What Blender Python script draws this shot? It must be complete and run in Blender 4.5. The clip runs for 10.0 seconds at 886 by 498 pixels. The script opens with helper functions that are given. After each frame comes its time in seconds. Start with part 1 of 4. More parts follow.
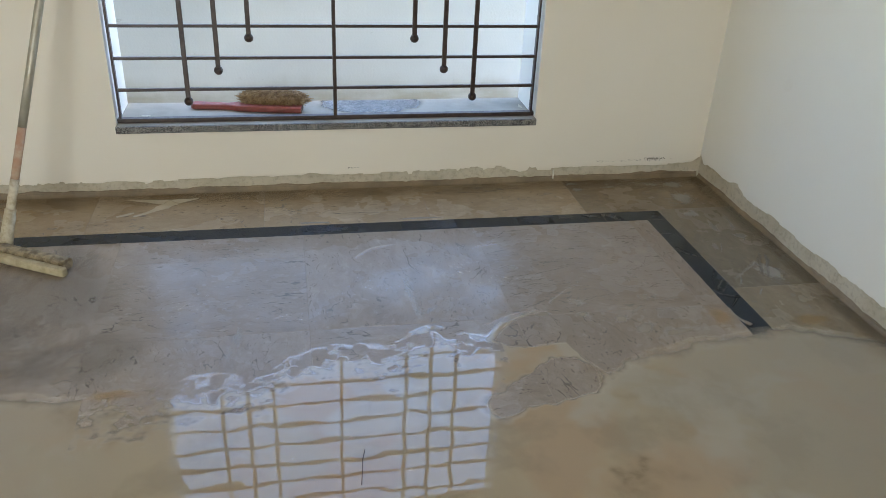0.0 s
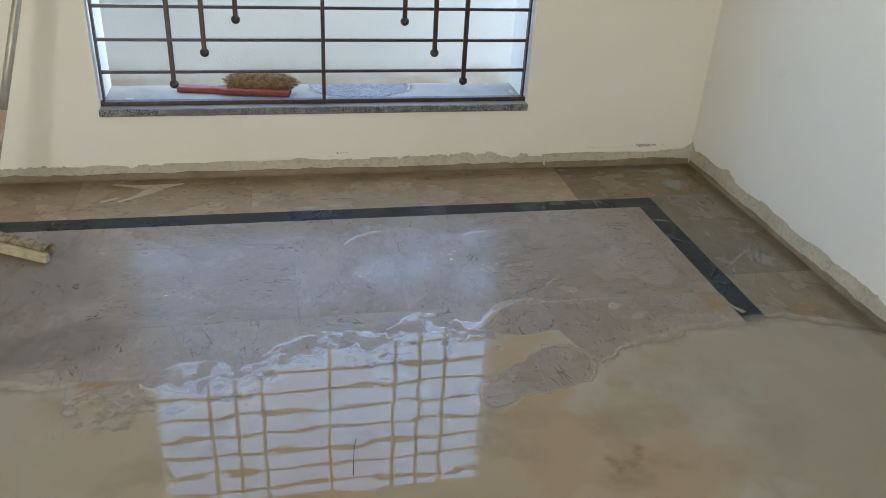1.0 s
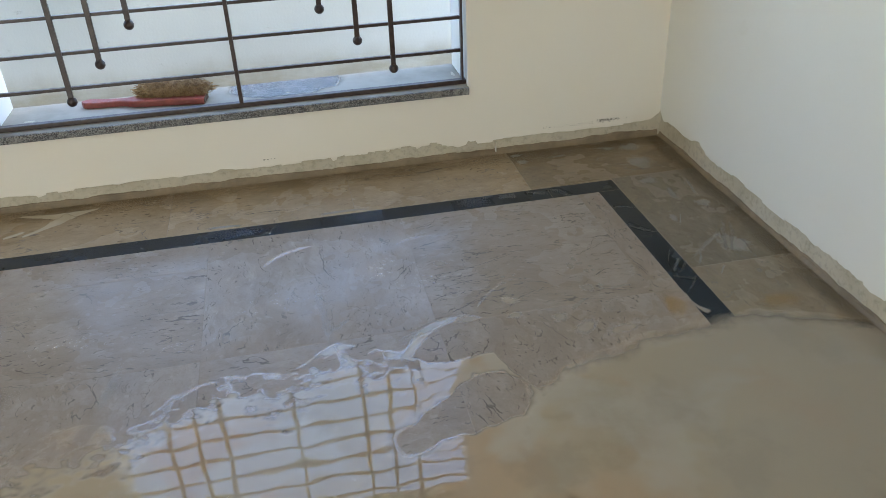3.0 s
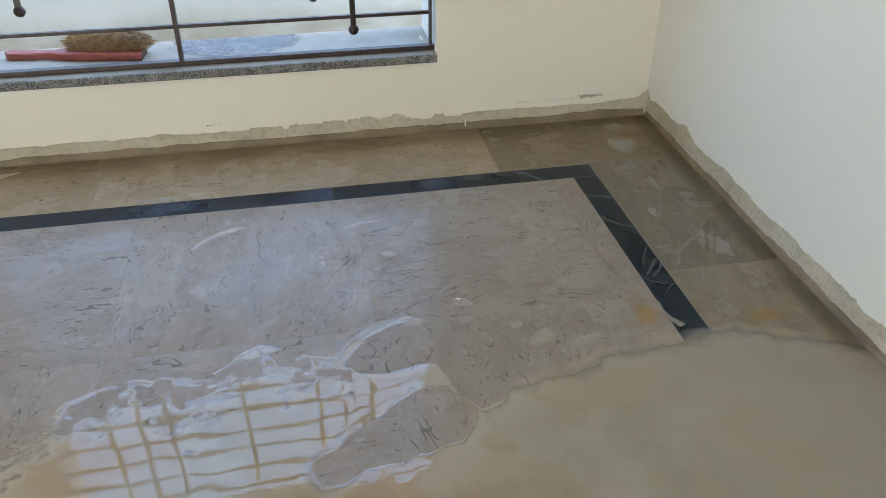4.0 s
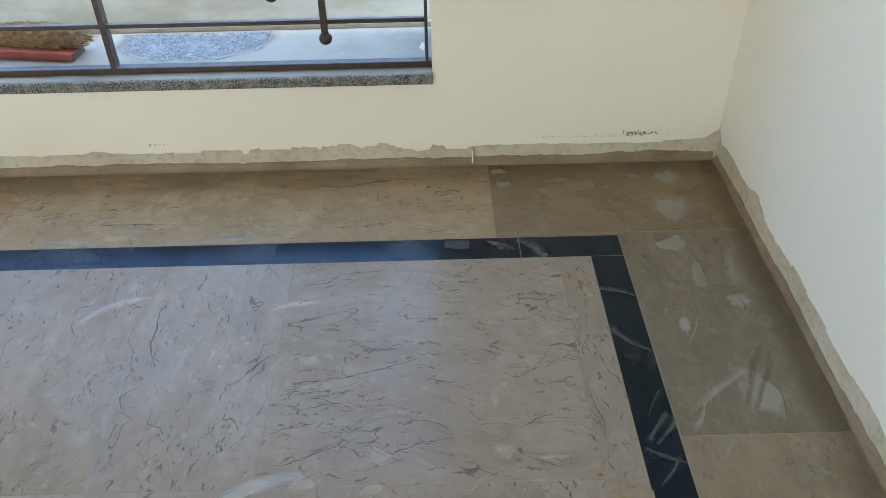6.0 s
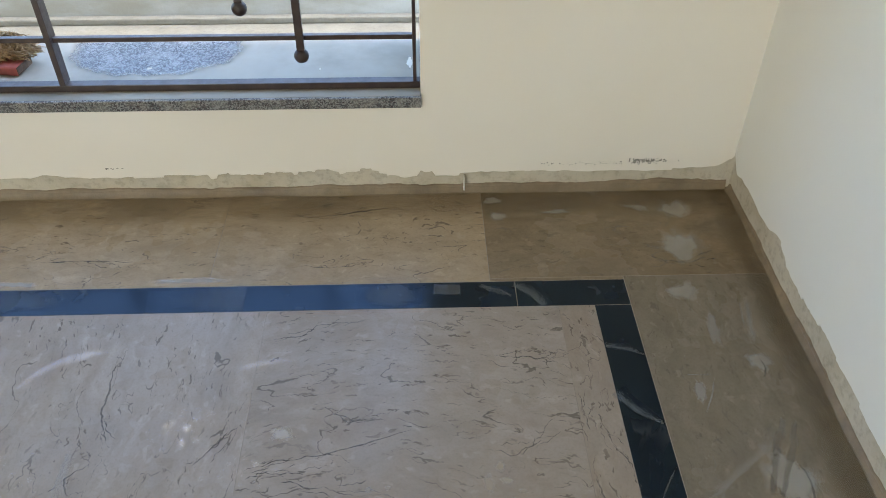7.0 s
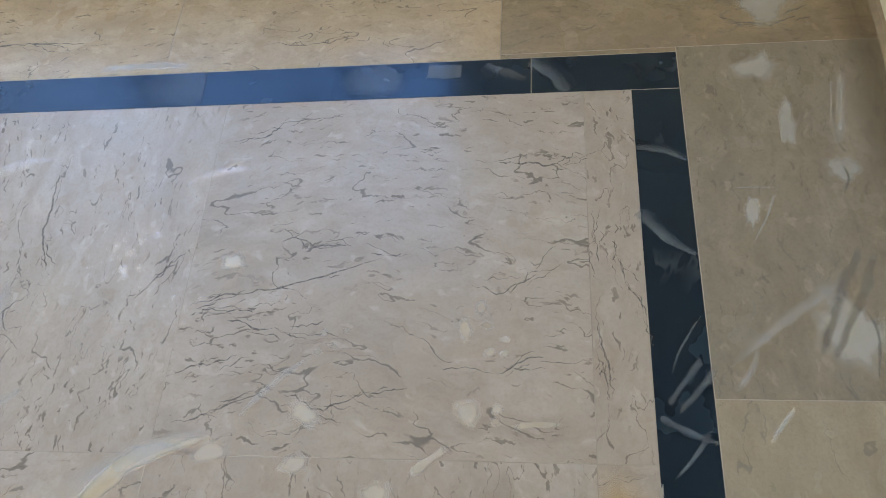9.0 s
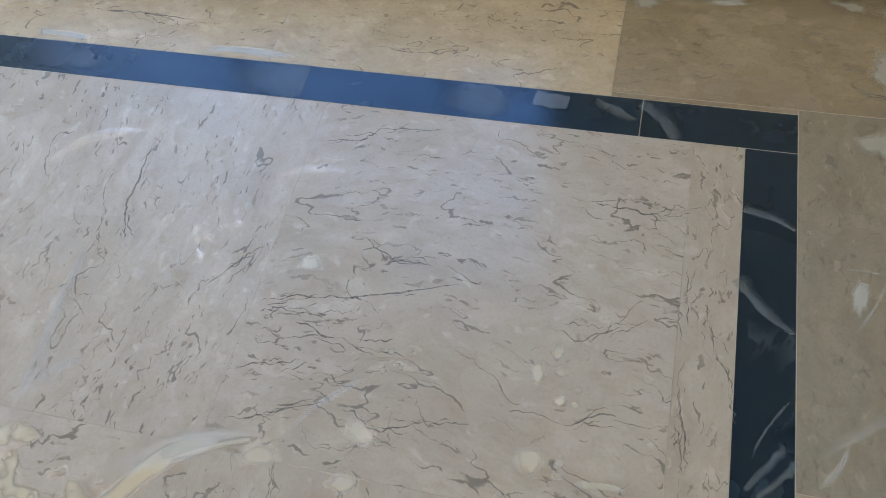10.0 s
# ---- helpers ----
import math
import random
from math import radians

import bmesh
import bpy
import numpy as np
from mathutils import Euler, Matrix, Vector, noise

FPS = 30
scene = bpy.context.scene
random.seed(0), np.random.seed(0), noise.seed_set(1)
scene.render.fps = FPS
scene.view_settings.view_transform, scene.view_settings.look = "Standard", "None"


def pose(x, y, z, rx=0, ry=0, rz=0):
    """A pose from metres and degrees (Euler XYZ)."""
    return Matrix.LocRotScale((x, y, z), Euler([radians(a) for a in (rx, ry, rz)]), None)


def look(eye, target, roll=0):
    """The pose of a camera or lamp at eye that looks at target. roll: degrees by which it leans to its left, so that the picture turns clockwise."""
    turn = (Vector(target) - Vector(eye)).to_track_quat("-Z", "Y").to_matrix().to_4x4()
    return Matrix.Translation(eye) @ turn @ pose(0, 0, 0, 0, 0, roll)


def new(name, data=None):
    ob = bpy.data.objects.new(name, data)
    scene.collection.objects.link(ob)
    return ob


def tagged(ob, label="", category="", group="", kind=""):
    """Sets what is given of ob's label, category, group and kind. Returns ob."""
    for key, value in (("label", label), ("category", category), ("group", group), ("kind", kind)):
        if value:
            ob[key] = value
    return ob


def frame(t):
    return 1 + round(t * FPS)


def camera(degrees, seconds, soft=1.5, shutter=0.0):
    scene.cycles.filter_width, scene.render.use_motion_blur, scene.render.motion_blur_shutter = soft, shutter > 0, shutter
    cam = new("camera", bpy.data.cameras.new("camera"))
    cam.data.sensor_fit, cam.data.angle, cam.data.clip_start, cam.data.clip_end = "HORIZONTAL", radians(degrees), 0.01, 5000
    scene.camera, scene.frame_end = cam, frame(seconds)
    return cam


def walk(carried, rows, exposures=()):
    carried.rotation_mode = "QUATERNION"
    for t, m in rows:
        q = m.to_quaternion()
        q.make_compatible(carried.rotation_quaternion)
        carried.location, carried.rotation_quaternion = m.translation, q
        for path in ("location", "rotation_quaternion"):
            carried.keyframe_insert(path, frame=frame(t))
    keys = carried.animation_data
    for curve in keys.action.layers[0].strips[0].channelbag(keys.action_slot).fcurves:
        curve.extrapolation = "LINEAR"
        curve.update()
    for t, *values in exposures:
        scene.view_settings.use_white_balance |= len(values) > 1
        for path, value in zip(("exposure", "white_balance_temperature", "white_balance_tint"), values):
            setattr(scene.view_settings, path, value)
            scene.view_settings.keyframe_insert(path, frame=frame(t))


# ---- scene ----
cam = camera(57.6, 10.0, soft=0.65)
PATH = [
    (0, (0.938, 1.313, 1.306), (1.296, 3.046, 0.375), 2.7),
    (0.5, (0.924, 1.33, 1.303), (1.307, 3.049, 0.356), 3.8),
    (1, (0.928, 1.345, 1.286), (1.319, 3.057, 0.329), 3.4),
    (1.5, (0.917, 1.373, 1.299), (1.334, 3.062, 0.314), 4.3),
    (2, (0.944, 1.427, 1.296), (1.374, 3.115, 0.314), 2.4),
    (2.5, (1.074, 1.501, 1.28), (1.514, 3.177, 0.281), 1.4),
    (3, (1.279, 1.588, 1.263), (1.598, 3.276, 0.238), -2.4),
    (3.2, (1.323, 1.608, 1.248), (1.655, 3.266, 0.18), -2.7),
    (4.3, (1.476, 1.944, 1.209), (1.785, 3.537, 0.039), 1.3),
    (4.5, (1.502, 2.032, 1.213), (1.768, 3.577, -0.028), 0.8),
    (5, (1.653, 2.231, 1.217), (1.664, 3.812, -0.007), -3.4),
    (5.5, (1.808, 2.329, 1.219), (1.692, 3.891, -0.025), -3.2),
    (6, (1.907, 2.451, 1.196), (1.922, 4.009, -0.057), -1.1),
    (6.2, (1.882, 2.536, 1.218), (1.95, 4.052, -0.085), 0.6),
    (7.5, (1.968, 2.761, 1.18), (1.973, 4.261, -0.143), -0.7),
    (8, (2.083, 2.871, 1.135), (1.934, 4.08, -0.451), -6.6),
    (8.5, (2.141, 2.97, 1.076), (1.924, 4.048, -0.595), -12.3),
    (9, (2.134, 3.021, 1.052), (1.866, 3.983, -0.681), -14.3),
    (9.5, (2.134, 3.049, 1.04), (1.803, 4.018, -0.678), -13.5),
    (10, (2.076, 3.061, 1.036), (1.685, 4.023, -0.674), -11.0),
]

EXPOSURE = [
    (0.0, 3.13, 6900, 10), (3.0, 3.2, 6850, 9), (4.5, 3.48, 6800, 7), (5.3, 3.5, 6600, 5), (6.0, 3.54, 6700, 7),
    (7.5, 3.5, 6900, 10), (8.5, 4.14, 6850, 10), (9.5, 4.22, 6750, 9), (10.0, 4.21, 6680, 8),
]
walk(cam, [(t, look(eye, target, roll)) for t, eye, target, roll in PATH], EXPOSURE)

# ---- plan (metres) ----
WALL_Y, WALL_X = 4.297, 2.663          # painted faces of the window wall and of the side wall
COAT = 0.010                           # thickness of the painted plaster coat
WEST_X, SOUTH_Y, CEIL_Z = -1.9, -1.4, 2.9
OUT_Y = 4.56                           # outer face of the window wall
WIN_L, WIN_R, WIN_B, WIN_T = 0.313, 1.906, 0.281, 1.98
GRILLE_Y = 4.332
BAND_X, BAND_Y, BAND_W = 2.343, 3.976, 0.078
SLAB = 0.611
IN_X, IN_Y = BAND_X - BAND_W, BAND_Y - BAND_W   # inner edges of the band

# ---- daylight ----
world = bpy.data.worlds.new("sky")
scene.world = world
world.use_nodes = True
wn = world.node_tree.nodes
sky = wn.new("ShaderNodeTexSky")
sky.sky_type, sky.sun_disc = "NISHITA", False
sky.sun_elevation, sky.sun_rotation = radians(58), radians(90)
sky.air_density, sky.dust_density, sky.ozone_density = 1.0, 0.3, 2.0
wn["Background"].inputs["Strength"].default_value = 0.15
world.node_tree.links.new(sky.outputs["Color"], wn["Background"].inputs["Color"])

sun_data = bpy.data.lights.new("sun", "SUN")
sun_data.energy, sun_data.angle, sun_data.color = 0.6, radians(12), (1.0, 0.95, 0.88)
sun = new("sun", sun_data)
sun.matrix_world = look((6, 4.2, 9), (0, 4.6, 0))

# daylight through the doorway in the wall behind
DOOR = (-1.35, 0.05, 2.1)
door_light_data = bpy.data.lights.new("doorway_daylight", "AREA")
door_light_data.shape, door_light_data.size, door_light_data.size_y = "RECTANGLE", DOOR[1] - DOOR[0], DOOR[2]
door_light_data.energy, door_light_data.color = 7, (1.0, 0.955, 0.845)
door_light = new("doorway_daylight", door_light_data)
door_light.matrix_world = look(((DOOR[0] + DOOR[1]) / 2, SOUTH_Y - 0.1, DOOR[2] / 2), ((DOOR[0] + DOOR[1]) / 2, 3, DOOR[2] / 2))


# ---- material helpers ----
class Mat:
    """A small builder for node materials."""

    def __init__(self, name):
        self.m = bpy.data.materials.new(name)
        self.m.use_nodes = True
        self.t = self.m.node_tree
        self.bsdf = self.t.nodes["Principled BSDF"]
        self.out = self.t.nodes["Material Output"]

    def link(self, a, b):
        self.t.links.new(a, b)

    def node(self, kind, operation="", data_type="", blend_type="", attribute_name=""):
        n = self.t.nodes.new(kind)
        if operation:
            n.operation = operation
        if data_type:
            n.data_type, n.blend_type = data_type, blend_type
        if attribute_name:
            n.attribute_name = attribute_name
        return n

    def put(self, sock, v):
        if isinstance(v, bpy.types.NodeSocket):
            self.link(v, sock)
        else:
            if isinstance(v, tuple) and len(v) == 3 and sock.type == "RGBA":
                v = (*v, 1)
            sock.default_value = v

    def coords(self, kind="Object", shift=0.0):
        c = self.node("ShaderNodeTexCoord").outputs[kind]
        if shift:
            r = self.node("ShaderNodeObjectInfo").outputs["Random"]
            s = self.node("ShaderNodeVectorMath", operation="SCALE")
            s.inputs[0].default_value = (shift, shift * 1.7, shift * 0.6)
            self.link(r, s.inputs["Scale"])
            a = self.node("ShaderNodeVectorMath", operation="ADD")
            self.link(c, a.inputs[0])
            self.link(s.outputs[0], a.inputs[1])
            c = a.outputs[0]
        return c

    def scaled(self, v, x, y, z):
        n = self.node("ShaderNodeVectorMath", operation="MULTIPLY")
        self.link(v, n.inputs[0])
        n.inputs[1].default_value = (x, y, z)
        return n.outputs[0]

    def warp(self, v, scale, amount):
        n = self.node("ShaderNodeTexNoise")
        self.link(v, n.inputs["Vector"])
        n.inputs["Scale"].default_value, n.inputs["Detail"].default_value = scale, 3
        s = self.node("ShaderNodeVectorMath", operation="MULTIPLY_ADD")
        self.link(n.outputs["Color"], s.inputs[0])
        s.inputs[1].default_value = (amount, amount, amount)
        self.link(v, s.inputs[2])
        return s.outputs[0]

    def noise(self, v, scale, detail=4.0, rough=0.55):
        n = self.node("ShaderNodeTexNoise")
        self.link(v, n.inputs["Vector"])
        n.inputs["Scale"].default_value, n.inputs["Detail"].default_value, n.inputs["Roughness"].default_value = scale, detail, rough
        return n.outputs["Fac"]

    def ramp(self, fac, a, b, lo=0.0, hi=1.0, smooth=True):
        n = self.node("ShaderNodeMapRange")
        n.interpolation_type = "SMOOTHSTEP" if smooth else "LINEAR"
        self.put(n.inputs["Value"], fac)
        n.inputs["From Min"].default_value, n.inputs["From Max"].default_value = a, b
        n.inputs["To Min"].default_value, n.inputs["To Max"].default_value = lo, hi
        return n.outputs["Result"]

    def math(self, op, a, b=0.0):
        n = self.node("ShaderNodeMath", operation=op)
        self.put(n.inputs[0], a)
        self.put(n.inputs[1], b)
        return n.outputs[0]

    def mix(self, fac, a, b, blend="MIX"):
        n = self.node("ShaderNodeMix", data_type="RGBA", blend_type=blend)
        self.put(n.inputs["Factor"], fac)
        self.put(n.inputs[6], a)
        self.put(n.inputs[7], b)
        return n.outputs[2]

    def lines(self, v, scale, width, detail=5.0, rough=0.6):
        """Thin wandering lines: where a noise passes its middle."""
        n = self.noise(v, scale, detail, rough)
        q = self.math("DIVIDE", self.math("ABSOLUTE", self.math("SUBTRACT", n, 0.5)), width)
        return self.ramp(q, 0.25, 1.0, 1.0, 0.0)

    def bump(self, height, strength, distance, normal=None):
        n = self.node("ShaderNodeBump")
        self.put(n.inputs["Height"], height)
        n.inputs["Strength"].default_value, n.inputs["Distance"].default_value = strength, distance
        if normal is not None:
            self.link(normal, n.inputs["Normal"])
        return n.outputs["Normal"]

    def set(self, color=None, rough=None, metal=None, normal=None, spec=None, ior=None):
        i = self.bsdf.inputs
        for key, v in (("Base Color", color), ("Roughness", rough), ("Metallic", metal), ("Normal", normal),
                       ("Specular IOR Level", spec), ("IOR", ior)):
            if v is not None:
                self.put(i[key], v)
        return self.m

    def fade(self, cover):
        """Lets what lies below show through where cover is under 1."""
        self.put(self.bsdf.inputs["Alpha"], cover)
        return self.m


def painted_wall(name, tone, tone2):
    k = Mat(name)
    v = k.coords()
    big = k.ramp(k.noise(v, 1.3, 3), 0.3, 0.7)
    c = k.mix(big, tone, tone2)
    c = k.mix(k.ramp(k.noise(k.warp(v, 3, 0.3), 5, 5, 0.7), 0.62, 0.8, 0, 0.22), c, (0.60, 0.55, 0.44))
    n = k.bump(k.noise(v, 220, 3), 0.12, 0.001)
    n = k.bump(k.noise(v, 9, 3), 0.15, 0.006, n)
    return k.set(c, 0.62, normal=n)


def marble(name, pale, warm, dark, rough=0.16, veins=0.76):
    k = Mat(name)
    v = k.coords("Object", 23.0)
    soft = k.warp(v, 2.2, 0.16)
    w = k.warp(soft, 9, 0.045)
    w = k.warp(w, 38, 0.017)
    w = k.warp(w, 105, 0.009)
    # veins: wandering cracks of uneven width, in loose swarms along the slab
    wide = k.ramp(k.noise(v, 22, 3), 0.36, 0.74, 0.002, 0.0105)
    l1 = k.lines(k.scaled(w, 2.4, 6.2, 1), 1.35, wide, 3, 0.5)
    l2 = k.lines(k.scaled(w, 4.6, 12, 3), 1.5, wide, 3, 0.5)
    l3 = k.lines(k.scaled(w, 1.2, 4.0, 5), 1.0, 0.034, 3, 0.5)
    m1 = k.ramp(k.noise(k.scaled(w, 3.2, 7.5, 1), 2.1, 2), 0.475, 0.525)
    m2 = k.ramp(k.noise(k.scaled(w, 4.2, 9, 7), 1.9, 2), 0.50, 0.55)
    vein = k.math("MAXIMUM", k.math("MULTIPLY", l1, m1), k.math("MULTIPLY", k.math("MULTIPLY", l2, m2), 0.88))
    vein = k.math("MAXIMUM", vein, k.math("MULTIPLY", l3, k.ramp(k.noise(v, 7, 3), 0.46, 0.66, 0, 0.24)))
    pits = k.math("MULTIPLY", k.ramp(k.noise(k.scaled(w, 36, 125, 1), 1.0, 2, 0.5), 0.625, 0.70), k.ramp(k.noise(v, 5, 3), 0.40, 0.60, 0.1, 1))
    # ground: cloudy, with pale pebbles and a fine grain
    c = k.mix(k.ramp(k.noise(soft, 2.4, 4, 0.55), 0.25, 0.75), pale, warm)
    c = k.mix(k.ramp(k.noise(k.scaled(soft, 3, 8, 1), 1.6, 4, 0.6), 0.40, 0.80, 0, 0.42), c, dark)
    light = tuple(1.20 * p for p in pale)
    c = k.mix(k.ramp(k.noise(k.scaled(w, 6, 11, 1), 1.7, 3, 0.5), 0.48, 0.78, 0, 0.55), c, light)
    c = k.mix(k.ramp(k.noise(k.scaled(w, 20, 38, 1), 1.4, 4, 0.65), 0.40, 0.78, 0, 0.40), c, dark)
    c = k.mix(k.ramp(k.noise(k.scaled(w, 30, 48, 4), 1.0, 2, 0.5), 0.62, 0.72, 0, 0.50), c, light)
    c = k.mix(k.ramp(k.noise(v, 190, 4, 0.7), 0.42, 0.75, 0, 0.34), c, dark)
    r = k.node("ShaderNodeObjectInfo").outputs["Random"]
    c = k.mix(k.ramp(r, 0, 1, 0, 0.18), c, dark)
    deep = k.mix(0.72, dark, (0.062, 0.052, 0.045))
    c = k.mix(k.math("MULTIPLY", vein, veins), c, deep)
    c = k.mix(k.math("MULTIPLY", pits, veins * 0.95), c, deep)
    wet = k.ramp(k.noise(k.coords("Object", 5.0), 3.2, 4, 0.6), 0.42, 0.62)
    ro = k.math("ADD", k.math("MULTIPLY", wet, rough), 0.19)
    ro = k.math("ADD", ro, k.math("MULTIPLY", vein, 0.15))
    n = k.bump(k.math("SUBTRACT", 1.0, vein), 0.25, 0.0006)
    n = k.bump(k.noise(v, 14, 4), 0.10, 0.004, n)
    film = k.ramp(k.noise(k.warp(v, 4, 0.15), 3.6, 4, 0.6), 0.30, 0.68, 0.10, 0.33)
    k.bsdf.inputs["Specular Tint"].default_value = (0.82, 0.93, 1.0, 1)
    return k.set(c, ro, normal=n, ior=1.42, spec=film)


def black_marble(name):
    k = Mat(name)
    v = k.coords("Object", 19.0)
    w = k.warp(v, 4, 0.16)
    l = k.lines(k.scaled(w, 3.4, 6.5, 1), 1.0, 0.018, 4, 0.55)
    l = k.math("MULTIPLY", l, k.ramp(k.noise(v, 5, 3), 0.5, 0.64))
    haze = k.ramp(k.noise(k.scaled(w, 2.2, 8, 1), 1.6, 5, 0.6), 0.62, 0.85, 0, 0.05)
    c = k.mix(haze, (0.004, 0.0075, 0.0135), (0.06, 0.085, 0.11))
    c = k.mix(k.math("MULTIPLY", l, 0.15), c, (0.28, 0.29, 0.29))
    ro = k.ramp(k.noise(v, 7, 4), 0.35, 0.7, 0.17, 0.30)
    n = k.bump(k.noise(v, 14, 3), 0.05, 0.003)
    k.bsdf.inputs["Specular Tint"].default_value = (0.48, 0.74, 1.0, 1)
    return k.set(c, ro, normal=n, ior=1.5, spec=0.36)


def cement(name, tone, tone2, rough=0.85):
    k = Mat(name)
    v = k.coords()
    c = k.mix(k.ramp(k.noise(v, 7, 6, 0.65), 0.3, 0.7), tone, tone2)
    c = k.mix(k.ramp(k.noise(v, 60, 4, 0.6), 0.45, 0.75, 0, 0.3), c, (0.13, 0.11, 0.085))
    n = k.bump(k.noise(v, 90, 5, 0.65), 0.5, 0.003)
    n = k.bump(k.noise(v, 18, 4), 0.4, 0.008, n)
    return k.set(c, rough, normal=n)


def granite(name):
    k = Mat(name)
    v = k.coords()
    cell = k.node("ShaderNodeTexVoronoi")
    k.link(v, cell.inputs["Vector"])
    cell.inputs["Scale"].default_value = 340
    grey = k.node("ShaderNodeSeparateColor")
    k.link(cell.outputs["Color"], grey.inputs[0])
    c = k.mix(k.ramp(grey.outputs[0], 0.25, 0.75), (0.06, 0.063, 0.066), (0.235, 0.235, 0.23))
    c = k.mix(k.ramp(grey.outputs[1], 0.82, 0.9, 0, 0.7), c, (0.04, 0.02, 0.022))
    c = k.mix(k.ramp(k.noise(v, 30, 4), 0.45, 0.7, 0, 0.4), c, (0.36, 0.345, 0.31))
    return k.set(c, 0.4, normal=k.bump(k.noise(v, 300, 2), 0.15, 0.001), spec=0.3)


def plain(name, tone, tone2, scale, rough, metal=0.0, grain=120.0, relief=0.15):
    k = Mat(name)
    v = k.coords("Object", 3.0)
    c = k.mix(k.ramp(k.noise(v, scale, 5, 0.6), 0.32, 0.68), tone, tone2)
    n = k.bump(k.noise(v, grain, 3), relief, 0.001)
    r = k.ramp(k.noise(v, scale * 2.3, 3), 0.3, 0.7, rough * 0.8, min(1, rough * 1.2))
    return k.set(c, r, metal, n)


M_WALL = painted_wall("cream_wall_paint", (0.80, 0.752, 0.668), (0.775, 0.723, 0.63))
M_SIDE = painted_wall("white_wall_paint", (0.80, 0.79, 0.745), (0.78, 0.765, 0.71))
M_REVEAL = painted_wall("white_reveal_paint", (0.76, 0.735, 0.67), (0.70, 0.675, 0.61))
M_CEIL = painted_wall("ceiling_paint", (0.80, 0.79, 0.76), (0.78, 0.77, 0.73))
M_CEMENT = cement("bare_cement", (0.57, 0.515, 0.41), (0.47, 0.415, 0.315))
M_WETCEMENT = cement("slurry_wet_cement", (0.27, 0.205, 0.128), (0.165, 0.12, 0.072), 0.45)
M_CRUST = cement("dark_mud_crust", (0.29, 0.22, 0.14), (0.16, 0.115, 0.07), 0.5)
M_INNER = marble("beige_marble", (0.405, 0.342, 0.285), (0.36, 0.294, 0.232), (0.26, 0.204, 0.155))
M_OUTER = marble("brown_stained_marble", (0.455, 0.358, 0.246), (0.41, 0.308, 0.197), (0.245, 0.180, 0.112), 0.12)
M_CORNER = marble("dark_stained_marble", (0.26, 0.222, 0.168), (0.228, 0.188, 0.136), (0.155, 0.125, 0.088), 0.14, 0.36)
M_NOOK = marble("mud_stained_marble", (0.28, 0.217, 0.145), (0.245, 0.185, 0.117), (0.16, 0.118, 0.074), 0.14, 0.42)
M_EDGE = marble("tan_stained_marble", (0.345, 0.29, 0.212), (0.31, 0.252, 0.175), (0.205, 0.16, 0.108), 0.12, 0.45)
M_BLACK = black_marble("black_marble")
M_GROUT = cement("pale_grout", (0.36, 0.30, 0.235), (0.26, 0.21, 0.16), 0.7)
M_GRANITE = granite("grey_granite")
M_IRON = plain("brown_enamel", (0.032, 0.019, 0.016), (0.052, 0.033, 0.027), 35, 0.42)
M_RED = plain("red_paint", (0.31, 0.068, 0.048), (0.22, 0.055, 0.040), 30, 0.5)
M_CUT = plain("raw_dark_wood", (0.11, 0.065, 0.04), (0.07, 0.04, 0.026), 60, 0.8)
M_COIR = plain("coir", (0.42, 0.285, 0.145), (0.22, 0.135, 0.06), 60, 0.85)
M_POLE = plain("dull_pole_metal", (0.46, 0.44, 0.37), (0.34, 0.315, 0.25), 14, 0.35, 0.35)
M_RUSTY = plain("rusty_pole", (0.47, 0.27, 0.18), (0.52, 0.41, 0.31), 30, 0.6)
M_WIPER = plain("cream_plastic", (0.62, 0.56, 0.43), (0.40, 0.33, 0.22), 38, 0.55, 0, 60, 0.5)
M_RUBBER = plain("dirty_rubber", (0.52, 0.45, 0.30), (0.38, 0.31, 0.19), 30, 0.55)
M_HEAD = plain("slurry_caked_wood", (0.37, 0.30, 0.19), (0.13, 0.095, 0.055), 42, 0.55, 0, 60, 0.5)


def outside_wall_paint():
    k = Mat("weathered_white_paint")
    v = k.coords()
    z = k.node("ShaderNodeSeparateXYZ")
    k.link(v, z.inputs[0])
    edge = k.math("ADD", z.outputs["Z"], k.math("MULTIPLY", k.math("SUBTRACT", k.noise(k.scaled(v, 1, 1, 0.3), 2.6, 5, 0.6), 0.5), 0.22))
    stain = k.ramp(edge, 0.10, 0.26, 1, 0)
    c = k.mix(k.ramp(k.noise(v, 1.1, 4), 0.3, 0.7), (0.59, 0.59, 0.565), (0.53, 0.535, 0.51))
    c = k.mix(k.math("MULTIPLY", stain, k.ramp(k.noise(k.scaled(v, 1, 1, 2.5), 4, 5, 0.6), 0.3, 0.65, 0.45, 1)), c, (0.36, 0.33, 0.265))
    c = k.mix(k.ramp(k.noise(k.scaled(v, 1, 1, 2), 12, 5, 0.7), 0.64, 0.74, 0, 0.55), c, (0.25, 0.22, 0.17))
    return k.set(c, 0.8, normal=k.bump(k.noise(v, 80, 4), 0.3, 0.003))


M_OUTWALL = outside_wall_paint()
M_PAVING = cement("outside_cement", (0.27, 0.245, 0.195), (0.21, 0.19, 0.15))


# ---- mesh helpers ----
def mesh_of(name, bm, mat, smooth=False):
    me = bpy.data.meshes.new(name)
    bmesh.ops.recalc_face_normals(bm, faces=bm.faces)
    bm.to_mesh(me)
    bm.free()
    if mat is not None:
        me.materials.append(mat)
    if smooth:
        me.polygons.foreach_set("use_smooth", [True] * len(me.polygons))
    return me


